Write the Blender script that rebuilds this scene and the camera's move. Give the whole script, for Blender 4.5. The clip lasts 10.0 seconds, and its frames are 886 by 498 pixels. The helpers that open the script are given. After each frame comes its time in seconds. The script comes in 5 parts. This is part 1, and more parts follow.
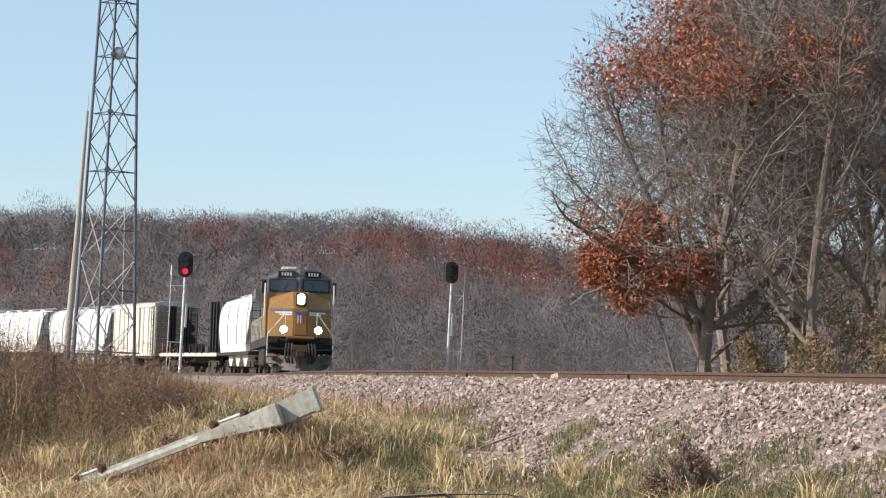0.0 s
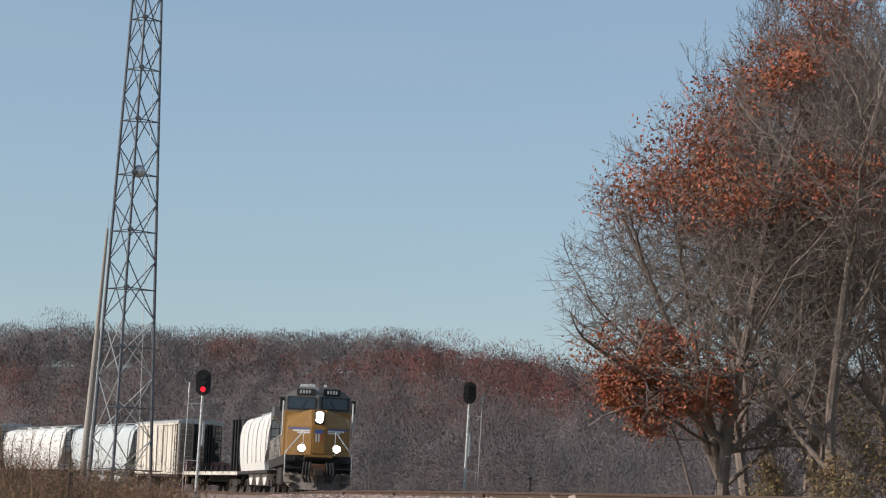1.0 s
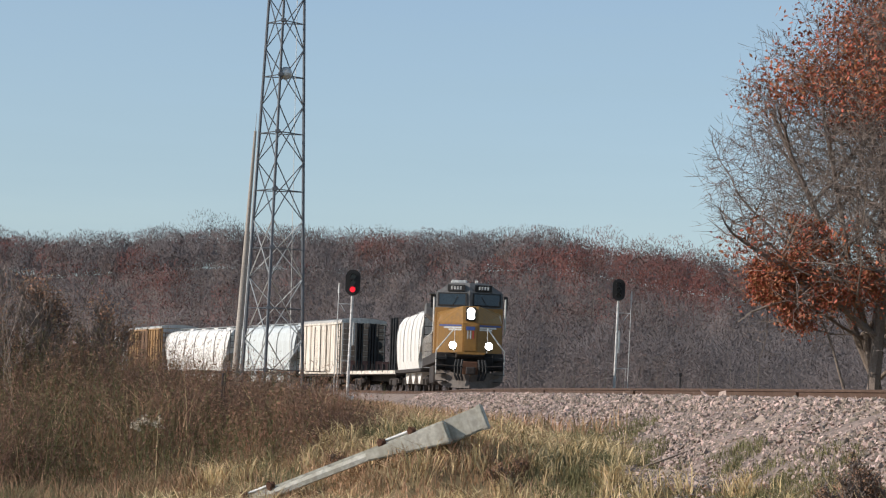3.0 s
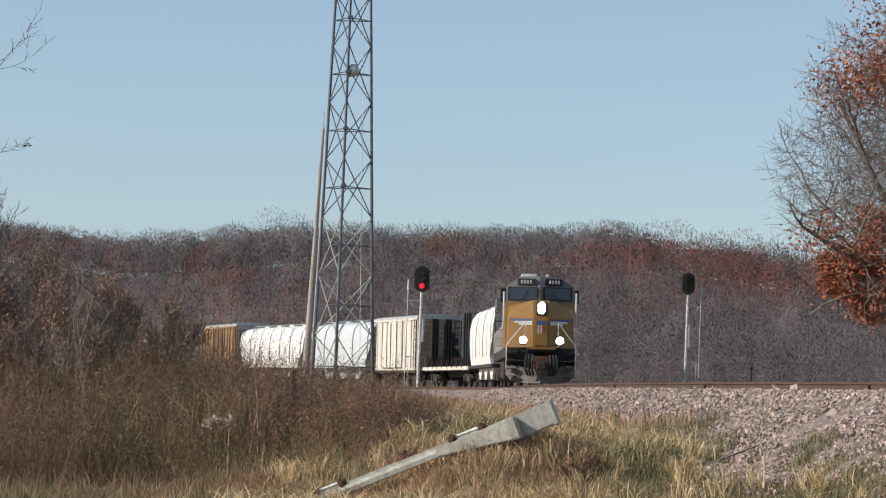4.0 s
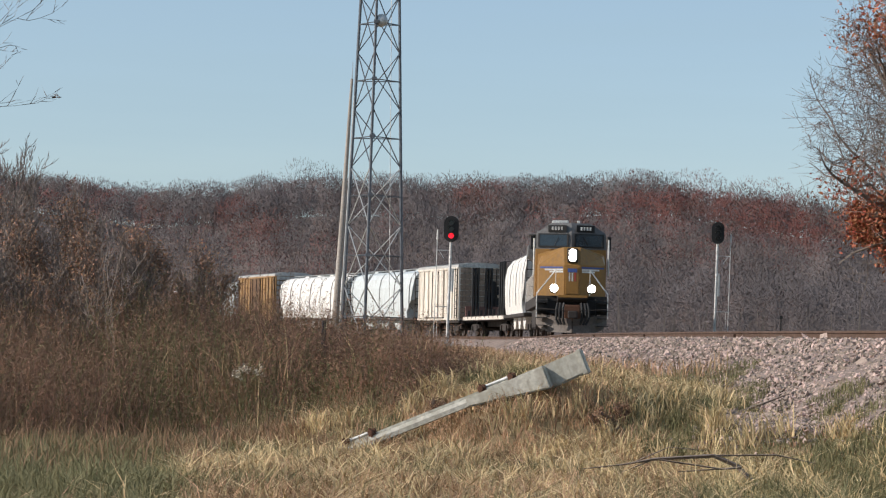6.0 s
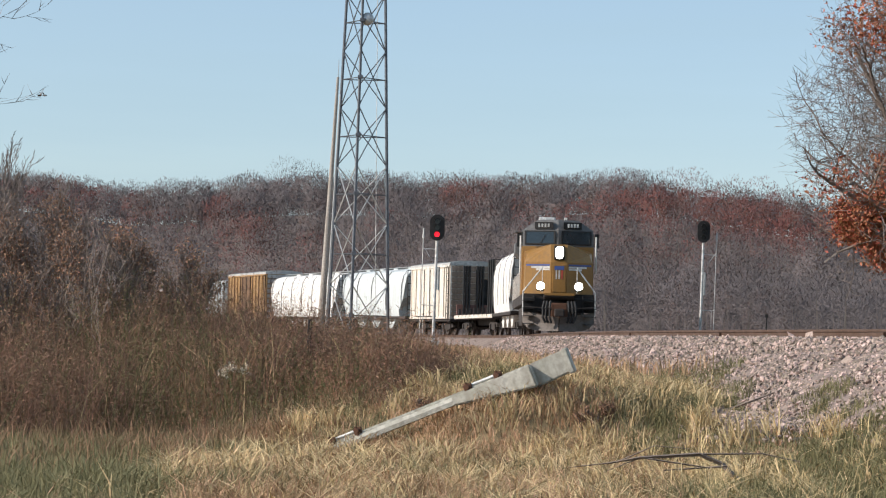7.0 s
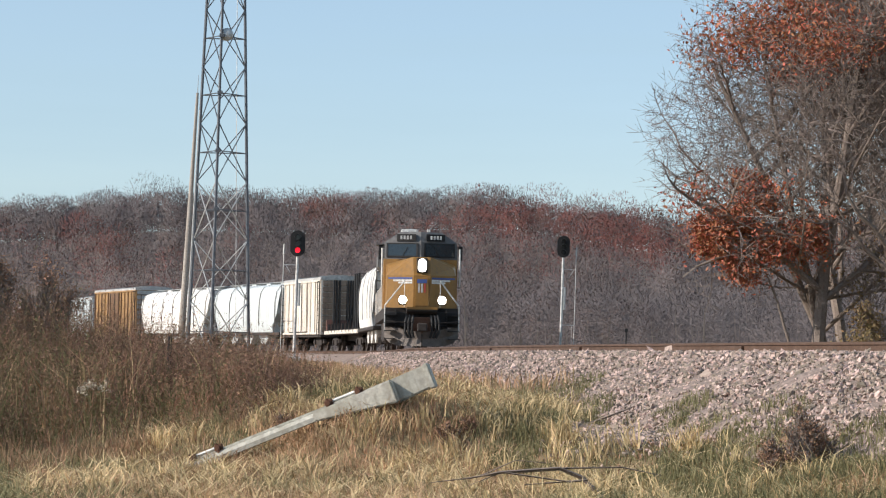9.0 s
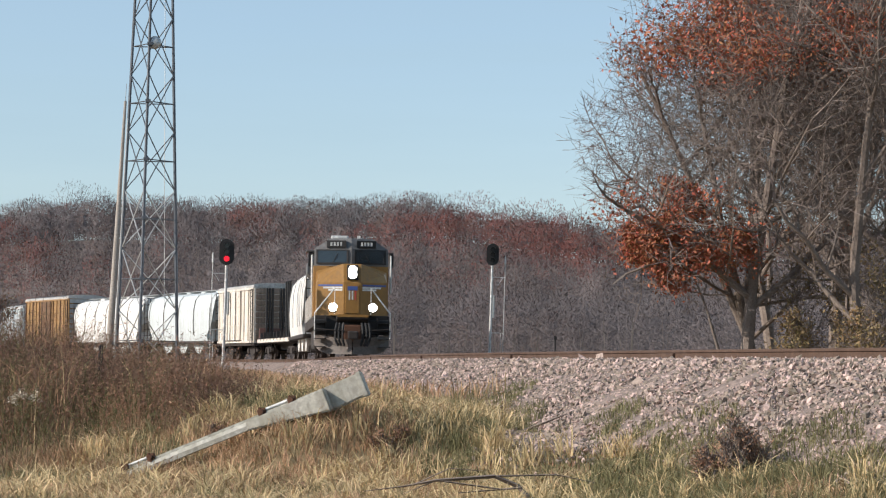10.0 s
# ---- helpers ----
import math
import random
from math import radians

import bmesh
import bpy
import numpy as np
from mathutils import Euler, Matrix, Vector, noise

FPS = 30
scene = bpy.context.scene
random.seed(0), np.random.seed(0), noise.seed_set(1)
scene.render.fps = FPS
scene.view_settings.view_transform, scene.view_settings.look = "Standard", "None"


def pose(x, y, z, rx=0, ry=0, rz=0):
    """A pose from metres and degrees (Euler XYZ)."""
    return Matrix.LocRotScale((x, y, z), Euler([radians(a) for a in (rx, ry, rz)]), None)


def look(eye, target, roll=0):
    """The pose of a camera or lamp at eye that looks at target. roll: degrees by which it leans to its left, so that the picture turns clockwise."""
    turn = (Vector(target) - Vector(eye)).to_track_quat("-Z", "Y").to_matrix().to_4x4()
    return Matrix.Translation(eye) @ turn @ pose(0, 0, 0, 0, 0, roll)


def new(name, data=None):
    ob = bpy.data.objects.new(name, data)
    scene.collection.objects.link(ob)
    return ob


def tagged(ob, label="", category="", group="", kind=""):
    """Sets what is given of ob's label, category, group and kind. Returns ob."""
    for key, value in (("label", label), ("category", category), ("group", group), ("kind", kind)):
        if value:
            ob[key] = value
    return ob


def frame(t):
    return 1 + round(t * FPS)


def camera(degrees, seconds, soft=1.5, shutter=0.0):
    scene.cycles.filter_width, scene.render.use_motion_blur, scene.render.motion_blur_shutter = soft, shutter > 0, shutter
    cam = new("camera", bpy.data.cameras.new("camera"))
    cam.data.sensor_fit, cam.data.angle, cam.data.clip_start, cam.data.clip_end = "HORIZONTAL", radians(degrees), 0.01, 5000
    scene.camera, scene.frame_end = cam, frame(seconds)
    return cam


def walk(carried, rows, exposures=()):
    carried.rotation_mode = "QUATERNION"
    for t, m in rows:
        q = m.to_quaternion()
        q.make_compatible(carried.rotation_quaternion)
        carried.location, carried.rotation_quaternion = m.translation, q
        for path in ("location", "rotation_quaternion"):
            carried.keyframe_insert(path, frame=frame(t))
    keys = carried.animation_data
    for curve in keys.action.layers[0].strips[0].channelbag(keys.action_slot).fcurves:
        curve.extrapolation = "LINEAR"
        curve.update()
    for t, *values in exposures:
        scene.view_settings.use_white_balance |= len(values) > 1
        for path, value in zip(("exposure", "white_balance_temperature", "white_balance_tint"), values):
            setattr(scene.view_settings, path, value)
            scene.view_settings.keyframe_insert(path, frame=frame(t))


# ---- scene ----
cam = camera(20, 10.0, soft=1.2)


def aim(yaw, pitch, roll, shift):
    """The camera's pose: degrees to the right of +y, upwards, and of clockwise roll; its sway sideways in metres."""
    eye = Vector((shift, 0, 1.6))
    a, b = radians(yaw), radians(pitch)
    return look(eye, eye + Vector((math.sin(a) * math.cos(b), math.cos(a) * math.cos(b), math.sin(b))) * 100, roll)


# seconds, yaw, pitch, roll, sway: a hand-held long lens
SWAY = [
    (0.0, 2.526, 3.128, 1.97, 0.00),
    (0.1, 2.417, 3.742, 2.16, 0.00),
    (0.2, 2.729, 4.836, 2.35, 0.00),
    (0.3, 3.190, 6.285, 2.55, 0.00),
    (0.4, 2.716, 6.264, 2.44, 0.00),
    (0.5, 2.311, 6.016, 2.34, 0.00),
    (0.6, 1.937, 5.911, 2.37, 0.00),
    (0.8, 1.921, 5.588, 2.42, 0.00),
    (1.0, 1.997, 5.847, 2.48, 0.00),
    (1.2, 1.747, 5.904, 2.31, 0.00),
    (1.4, 0.996, 5.224, 2.13, 0.00),
    (1.5, 0.918, 4.747, 2.05, 0.00),
    (1.7, 0.769, 4.072, 2.05, 0.00),
    (2.0, 0.810, 3.455, 2.05, 0.00),
    (2.5, -0.931, 3.198, 2.13, 0.00),
    (2.7, -1.113, 3.442, 2.04, 0.00),
    (3.8, -2.369, 3.212, 1.58, 0.00),
    (4.0, -2.854, 3.260, 1.49, 0.00),
    (4.5, -4.096, 3.639, 1.55, 0.00),
    (5.0, -3.686, 3.278, 1.29, 0.00),
    (5.5, -3.401, 2.550, 1.40, 0.00),
    (5.7, -3.532, 2.280, 1.36, 0.00),
    (6.8, -3.316, 1.998, 1.15, 0.00),
    (7.0, -3.171, 2.078, 1.33, 0.00),
    (7.5, -2.352, 2.457, 1.23, 0.00),
    (8.0, -1.631, 1.361, 1.07, 0.00),
    (8.5, -0.957, 1.888, 1.04, 0.00),
    (9.0, 0.000, 2.498, 1.00, 0.00),
    (9.5, 1.132, 2.823, 1.07, 0.00),
    (10.0, 1.650, 2.708, 0.80, -0.07),
]
walk(cam, [(t, aim(*row)) for t, *row in SWAY], [(t, stops, 6600, 14) for t, stops in ((0, 0.36), (0.3, 0.12), (1.2, -0.2), (2.0, -0.16), (2.5, -0.06), (4.5, -0.03), (5.5, -0.06),
                                                                                      (7.0, 0.18), (7.5, 0.20), (9.0, 0.25), (10, 0.17))])

# ---- light ----
SUN = Vector((-0.87, -0.22, 0.47)).normalized()
world = bpy.data.worlds.new("world")
scene.world = world
world.use_nodes = True
sky = world.node_tree.nodes.new("ShaderNodeTexSky")
sky.sky_type, sky.sun_disc = "NISHITA", False
sky.sun_elevation = math.asin(SUN.z)
sky.sun_rotation = math.atan2(SUN.x, SUN.y)
sky.air_density, sky.dust_density, sky.ozone_density = 0.92, 0.6, 2.4
background = world.node_tree.nodes["Background"]
background.inputs["Strength"].default_value = 0.147
# a thin high veil of cloud in faint streaks
wn, wl = world.node_tree.nodes, world.node_tree.links
wmap, wnoise, wrange, wmix = wn.new("ShaderNodeMapping"), wn.new("ShaderNodeTexNoise"), wn.new("ShaderNodeMapRange"), wn.new("ShaderNodeMix")
wl.new(wn.new("ShaderNodeTexCoord").outputs["Generated"], wmap.inputs[0])
wmap.inputs["Scale"].default_value = (3.0, 3.0, 34.0)
wmap.inputs["Rotation"].default_value = (0.0, radians(2.5), 0.0)
wl.new(wmap.outputs[0], wnoise.inputs["Vector"])
wnoise.inputs["Scale"].default_value, wnoise.inputs["Detail"].default_value = 1.4, 5.0
wl.new(wnoise.outputs["Fac"], wrange.inputs[0])
for slot, value in zip((1, 2, 3, 4), (0.35, 0.75, 0.36, 0.60)):
    wrange.inputs[slot].default_value = value
wmix.data_type = "RGBA"
wl.new(wrange.outputs[0], wmix.inputs[0])
wl.new(sky.outputs[0], wmix.inputs[6])
wmix.inputs[7].default_value = (2.55, 3.68, 4.28, 1)
wl.new(wmix.outputs[2], background.inputs["Color"])
sun = new("sun", bpy.data.lights.new("sun", "SUN"))
sun.data.energy, sun.data.angle, sun.data.color = 4.9, radians(0.5), (1.0, 0.93, 0.82)
sun.matrix_world = look(SUN * 200, (0, 0, 0))


# ---- materials ----
def surface(name, colour, rough=0.8, metal=0.0, vary=0.25, grain=30.0, patch=1.5, bump=0.2, streak=0.0, each=0.0, island=0.0, tint=None, glow=0.0, spec=0.5):
    """A procedural surface: grain and larger patches in colour, fine relief; streak: vertical grime; each, island: shift per object or per loose piece; tint: a second colour for the patches."""
    m = bpy.data.materials.new(name)
    m.use_nodes = True
    nodes, links = m.node_tree.nodes, m.node_tree.links
    b = nodes["Principled BSDF"]
    b.inputs["Roughness"].default_value, b.inputs["Metallic"].default_value = rough, metal
    b.inputs["Specular IOR Level"].default_value = spec
    co = nodes.new("ShaderNodeTexCoord").outputs["Object"]

    def mix(fac, a, c, mode="MIX"):
        n = nodes.new("ShaderNodeMix")
        n.data_type, n.blend_type = "RGBA", mode
        for socket, v in ((n.inputs[0], fac), (n.inputs[6], a), (n.inputs[7], c)):
            if isinstance(v, bpy.types.NodeSocket):
                links.new(v, socket)
            else:
                socket.default_value = v if isinstance(v, float) else (*v, 1)
        return n.outputs[2]

    def noise_at(scale, detail=4.0, stretch=None):
        n = nodes.new("ShaderNodeTexNoise")
        n.inputs["Scale"].default_value, n.inputs["Detail"].default_value = scale, detail
        if stretch:
            mp = nodes.new("ShaderNodeMapping")
            mp.inputs["Scale"].default_value = stretch
            links.new(co, mp.inputs[0])
            links.new(mp.outputs[0], n.inputs["Vector"])
        else:
            links.new(co, n.inputs["Vector"])
        return n.outputs["Fac"]

    def ramp(value, lo, hi, x0=0.35, x1=0.65):
        n = nodes.new("ShaderNodeMapRange")
        links.new(value, n.inputs[0])
        for i, v in enumerate((x0, x1, lo, hi)):
            n.inputs[i + 1].default_value = v
        return n.outputs[0]

    fine, large = noise_at(grain), noise_at(patch, 5.0)
    dark = tuple(c * (1 - vary) for c in colour)
    light = tuple(min(1, c * (1 + vary)) for c in colour)
    c = mix(ramp(fine, 0.0, 1.0), dark, light)
    c = mix(ramp(large, 0.0, 0.7), c, tint or dark)
    if streak:
        c = mix(ramp(noise_at(1.0, 6.0, (9, 9, 0.35)), 0.0, streak, 0.45, 0.75), c, (0.10, 0.075, 0.055))
    if island or each:
        src = nodes.new("ShaderNodeNewGeometry").outputs["Random Per Island"] if island else nodes.new("ShaderNodeObjectInfo").outputs["Random"]
        k = island or each
        h = nodes.new("ShaderNodeHueSaturation")
        links.new(ramp(src, 1 - k, 1 + k, 0.0, 1.0), h.inputs["Value"])
        links.new(ramp(src, 0.5 + k * 0.05, 0.5 - k * 0.05, 0.0, 1.0), h.inputs["Hue"])
        links.new(c, h.inputs["Color"])
        c = h.outputs[0]
    links.new(c, b.inputs["Base Color"])
    if bump:
        n = nodes.new("ShaderNodeBump")
        n.inputs["Strength"].default_value, n.inputs["Distance"].default_value = bump, 0.02
        links.new(fine, n.inputs["Height"])
        links.new(n.outputs[0], b.inputs["Normal"])
    links.new(ramp(large, max(0.02, rough - 0.1), min(1, rough + 0.1)), b.inputs["Roughness"])
    if glow:
        b.inputs["Emission Color"].default_value = (*colour, 1)
        b.inputs["Emission Strength"].default_value = glow
    return m


SOIL = surface("soil", (0.24, 0.17, 0.09), 0.95, grain=6, patch=0.3, bump=0.6, tint=(0.15, 0.12, 0.06))
BALLAST = surface("ballast", (0.23, 0.175, 0.15), 0.9, grain=14, patch=0.8, bump=0.8, vary=0.35)
STONE = surface("stone", (0.37, 0.29, 0.245), 0.85, grain=25, patch=3, island=0.6, bump=0.3)
STONE_PIECE = surface("stone_piece", (0.37, 0.29, 0.245), 0.85, grain=25, patch=3, each=0.6, bump=0.3)
RAIL = surface("rail_steel", (0.11, 0.065, 0.045), 0.75, 0.3, grain=20, patch=2)
TIE = surface("tie_wood", (0.10, 0.075, 0.06), 0.9, each=0.3, grain=12)
DRY = surface("dry_grass", (0.48, 0.32, 0.185), 0.8, island=0.45, grain=2.2, patch=0.8, vary=0.35, bump=0, tint=(0.25, 0.15, 0.07))
RUSSET_GRASS = surface("russet_grass", (0.335, 0.21, 0.115), 0.85, island=0.45, grain=2.2, patch=0.8, vary=0.3, bump=0, tint=(0.17, 0.11, 0.06))
STRAW = surface("straw", (0.62, 0.47, 0.25), 0.75, island=0.3, grain=2.2, patch=0.8, bump=0)
GREEN = surface("green_grass", (0.195, 0.18, 0.082), 0.8, island=0.4, grain=3, patch=0.5, bump=0)
WEED = surface("weed", (0.30, 0.17, 0.10), 0.85, island=0.45, grain=1.6, patch=0.55, vary=0.45, bump=0, tint=(0.13, 0.085, 0.06))
WEED_DARK = surface("weed_dark", (0.15, 0.09, 0.06), 0.9, island=0.4, grain=1.5, patch=0.5, bump=0)
WEED_GREEN = surface("weed_green", (0.13, 0.125, 0.05), 0.85, island=0.4, grain=3, patch=0.5, bump=0)
PALE = surface("pale_seed", (0.55, 0.48, 0.38), 0.9, island=0.3, bump=0)
BARK = surface("bark", (0.20, 0.16, 0.135), 0.9, grain=18, patch=1.2, bump=0.5)
TWIG = surface("twig", (0.20, 0.162, 0.142), 0.9, island=0.3, bump=0, patch=0.4)
OAK_LEAF = surface("oak_leaf", (0.345, 0.115, 0.045), 0.7, island=0.5, bump=0, patch=0.5, tint=(0.24, 0.075, 0.04))
BRUSH_LEAF = surface("brush_leaf", (0.19, 0.145, 0.06), 0.75, island=0.5, bump=0, patch=0.5, tint=(0.19, 0.10, 0.05))
# haze of the distance is greyed into the far twig and russet colours
FAR_GREY = surface("far_twigs", (0.130, 0.115, 0.120), 0.95, island=0.10, bump=0, grain=0.11, patch=0.035, vary=0.4, tint=(0.110, 0.092, 0.093))
FAR_RED = surface("far_russet", (0.19, 0.068, 0.058), 0.95, island=0.15, bump=0, grain=0.13, patch=0.035, vary=0.25)
FAR_DARK = surface("far_umber", (0.12, 0.078, 0.066), 0.95, island=0.15, bump=0, grain=0.13, patch=0.035, vary=0.3)
FAR_TRUNK = surface("far_trunk", (0.20, 0.17, 0.15), 0.95, island=0.3, bump=0, grain=0.3, patch=0.05)
FAR_SOIL = surface("hill_soil", (0.15, 0.115, 0.10), 0.95, grain=0.3, patch=0.02, bump=0)
GALV = surface("galvanised", (0.46, 0.47, 0.47), 0.5, 0.6, grain=10, patch=0.5, vary=0.15)
TOWER = surface("tower_steel", (0.10, 0.112, 0.13), 0.5, 0.3, grain=10, patch=0.3)
WOOD = surface("pole_wood", (0.38, 0.345, 0.31), 0.85, grain=15, patch=0.4, streak=0.4)
POST = surface("weathered_post", (0.46, 0.45, 0.40), 0.8, 0.0, grain=18, patch=2.6, vary=0.2, tint=(0.34, 0.33, 0.27), streak=0.45)
RUST = surface("rust", (0.13, 0.06, 0.035), 0.85, 0.2, grain=40)
BLACK = surface("black_paint", (0.008, 0.008, 0.009), 0.7, grain=15)
SILVER = surface("silver_paint", (0.62, 0.62, 0.60), 0.5, 0.2, grain=10)
MAST = surface("mast_paint", (0.66, 0.66, 0.65), 0.6, 0.1, grain=9, patch=3.0, vary=0.3, tint=(0.36, 0.35, 0.34), streak=0.5)
RED_LAMP = surface("red_lamp", (1.0, 0.012, 0.03), 0.3, glow=1.25, bump=0)
DARK_LENS = surface("dark_lens", (0.01, 0.01, 0.012), 0.15, bump=0)
YELLOW = surface("yellow_paint", (0.27, 0.136, 0.028), 0.45, grain=8, patch=0.7, vary=0.1, streak=0.35, bump=0.05)
GREY = surface("grey_paint", (0.13, 0.13, 0.13), 0.55, grain=8, patch=0.7, streak=0.3, bump=0.05)
UNDER = surface("underframe", (0.035, 0.028, 0.025), 0.85, grain=15, patch=1.2)
END_BROWN = surface("end_brown", (0.34, 0.25, 0.19), 0.75, grain=8, patch=0.9, streak=0.6, bump=0.05)
PLOW = surface("plow_paint", (0.12, 0.10, 0.088), 0.7, grain=9, patch=1.0, streak=0.4)
GLASS = surface("cab_glass", (0.02, 0.03, 0.035), 0.08, bump=0, spec=0.8)
LAMP = surface("headlamp", (1.0, 0.95, 0.85), 0.3, glow=9.0, bump=0)
WHITE = surface("white_paint", (0.78, 0.77, 0.74), 0.55, grain=8, patch=0.8, vary=0.06, streak=0.45, bump=0.05)
CREAM = surface("cream_paint", (0.76, 0.70, 0.62), 0.6, grain=8, patch=0.9, vary=0.12, streak=0.9, bump=0.05)
PALE_BLUE = surface("pale_blue_paint", (0.55, 0.60, 0.61), 0.55, grain=8, patch=0.8, vary=0.08, streak=0.4, bump=0.05)
DARK_DOOR = surface("brown_door", (0.16, 0.085, 0.04), 0.7, grain=8, patch=0.9, streak=0.5, bump=0.05)
GOLD = surface("ochre_paint", (0.34, 0.195, 0.075), 0.6, grain=8, patch=0.9, vary=0.12, streak=0.6, bump=0.05)
OXIDE = surface("oxide_paint", (0.17, 0.075, 0.06), 0.7, grain=8, patch=0.9, streak=0.5, bump=0.05)
ROOF = surface("roof_zinc", (0.48, 0.47, 0.45), 0.55, 0.3, grain=8, patch=0.6, streak=0.2)
BLUE = surface("blue_paint", (0.05, 0.09, 0.28), 0.5, bump=0)
RED = surface("red_paint", (0.45, 0.05, 0.04), 0.5, bump=0)
WHEEL = surface("wheel_steel", (0.10, 0.08, 0.07), 0.6, 0.5)


# ---- mesh helpers ----
def part(name, bm, material, parent=None, label="", smooth=False):
    """Links a bmesh as one mesh object under a thing."""
    me = bpy.data.meshes.new(name)
    bmesh.ops.recalc_face_normals(bm, faces=bm.faces)
    bm.to_mesh(me)
    bm.free()
    me.materials.append(material)
    if smooth:
        for p in me.polygons:
            p.use_smooth = True
    ob = new(name, me)
    ob.parent = parent
    return tagged(ob, label)


def raw(name, verts, faces, material, parent=None, label=""):
    me = bpy.data.meshes.new(name)
    me.from_pydata(verts, [], faces)
    me.materials.append(material)
    ob = new(name, me)
    ob.parent = parent
    return tagged(ob, label)


def slivers(name, tris, material, parent=None, label=""):
    """One mesh of many loose triangles, from an array of n x 3 x 3."""
    tris = np.asarray(tris, dtype=np.float32)
    n = len(tris)
    me = bpy.data.meshes.new(name)
    me.vertices.add(n * 3)
    me.vertices.foreach_set("co", tris.reshape(-1))
    me.loops.add(n * 3)
    me.loops.foreach_set("vertex_index", np.arange(n * 3, dtype=np.int32))
    me.polygons.add(n)
    me.polygons.foreach_set("loop_start", np.arange(0, n * 3, 3, dtype=np.int32))
    me.update(calc_edges=True)
    me.validate()
    me.materials.append(material)
    ob = new(name, me)
    ob.parent = parent
    return tagged(ob, label)


def box(bm, x0, x1, y0, y1, z0, z1, bevel=0.0):
    m = Matrix.LocRotScale(((x0 + x1) / 2, (y0 + y1) / 2, (z0 + z1) / 2), None, (x1 - x0, y1 - y0, z1 - z0))
    made = bmesh.ops.create_cube(bm, size=1, matrix=m)["verts"]
    if bevel:
        edges = {e for v in made for e in v.link_edges}
        bmesh.ops.bevel(bm, geom=list(edges), offset=bevel, segments=2, affect="EDGES", profile=0.6)
    return bm


def one(*args, **kw):
    return box(bmesh.new(), *args, **kw)


def rod(bm, a, b, r0, r1=None, n=6):
    """A tapered round bar from a to b."""
    a, b = Vector(a), Vector(b)
    turn = (b - a).to_track_quat("Z", "Y").to_matrix().to_4x4()
    bmesh.ops.create_cone(bm, cap_ends=True, segments=n, radius1=r0, radius2=r0 if r1 is None else r1, depth=(b - a).length,
                          matrix=Matrix.Translation((a + b) / 2) @ turn)
    return bm


def prism(bm, outline, y0, y1):
    """An outline in x and z, drawn along y."""
    a = [bm.verts.new((x, y0, z)) for x, z in outline]
    b = [bm.verts.new((x, y1, z)) for x, z in outline]
    bm.faces.new(a)
    bm.faces.new(b[::-1])
    for i in range(len(a)):
        j = (i + 1) % len(a)
        bm.faces.new((a[i], a[j], b[j], b[i]))
    return bm


def side_prism(bm, outline, x0, x1):
    """An outline in y and z, drawn along x."""
    a = [bm.verts.new((x0, y, z)) for y, z in outline]
    b = [bm.verts.new((x1, y, z)) for y, z in outline]
    bm.faces.new(a)
    bm.faces.new(b[::-1])
    for i in range(len(a)):
        j = (i + 1) % len(a)
        bm.faces.new((a[i], a[j], b[j], b[i]))
    return bm


def thing(name, label, category, m=None, group="", kind=""):
    ob = new(name)
    if m is not None:
        ob.matrix_world = m
    return tagged(ob, label, category, group, kind)


# ---- the line of the track ----
RAIL_Z = 1.96
STEP = 0.5
BEND_S = [-130, -95, -65, -30, 0, 11, 31, 49, 67, 84, 101, 119, 136, 154, 200, 400]
BEND_M = [0.36, 0.29, 0.215, 0.115, 0.044, 0.040, 0.075, 0.175, 0.374, 0.392, 0.434, 0.368, 0.28, 0.246, 0.242, 0.25]
LINE_S = np.arange(-120, 360, STEP)


def lay_line():
    slope = np.interp(LINE_S, BEND_S, BEND_M)
    k = np.ones(17) / 17
    slope = np.convolve(np.pad(slope, 8, mode="edge"), k, mode="valid")
    c = 1 / np.hypot(1, slope)
    x, y = np.cumsum(-slope * c * STEP), np.cumsum(c * STEP)
    i = int(np.argmin(abs(LINE_S)))
    return x - x[i] - 0.80, y - y[i] + 101.0


LINE_X, LINE_Y = lay_line()


def on_line(s):
    return float(np.interp(s, LINE_S, LINE_X)), float(np.interp(s, LINE_S, LINE_Y))


def beside(x, y):
    """Metres from the track's middle towards the camera's side, for arrays."""
    tx = np.interp(y, LINE_Y, LINE_X)
    m = np.gradient(LINE_X, LINE_Y)
    return (tx - x) / np.hypot(1, np.interp(y, LINE_Y, m))


def ease(x):
    x = np.clip(x, 0, 1)
    return x * x * (3 - 2 * x)


def ripple(x, y):
    return 0.6 * (0.06 * np.sin(1.3 * x + 0.7 * y) + 0.05 * np.sin(2.9 * x - 1.7 * y + 1) + 0.04 * np.sin(0.6 * x + 2.3 * y + 2)
            + 0.03 * np.sin(5.1 * x + 3.7 * y))


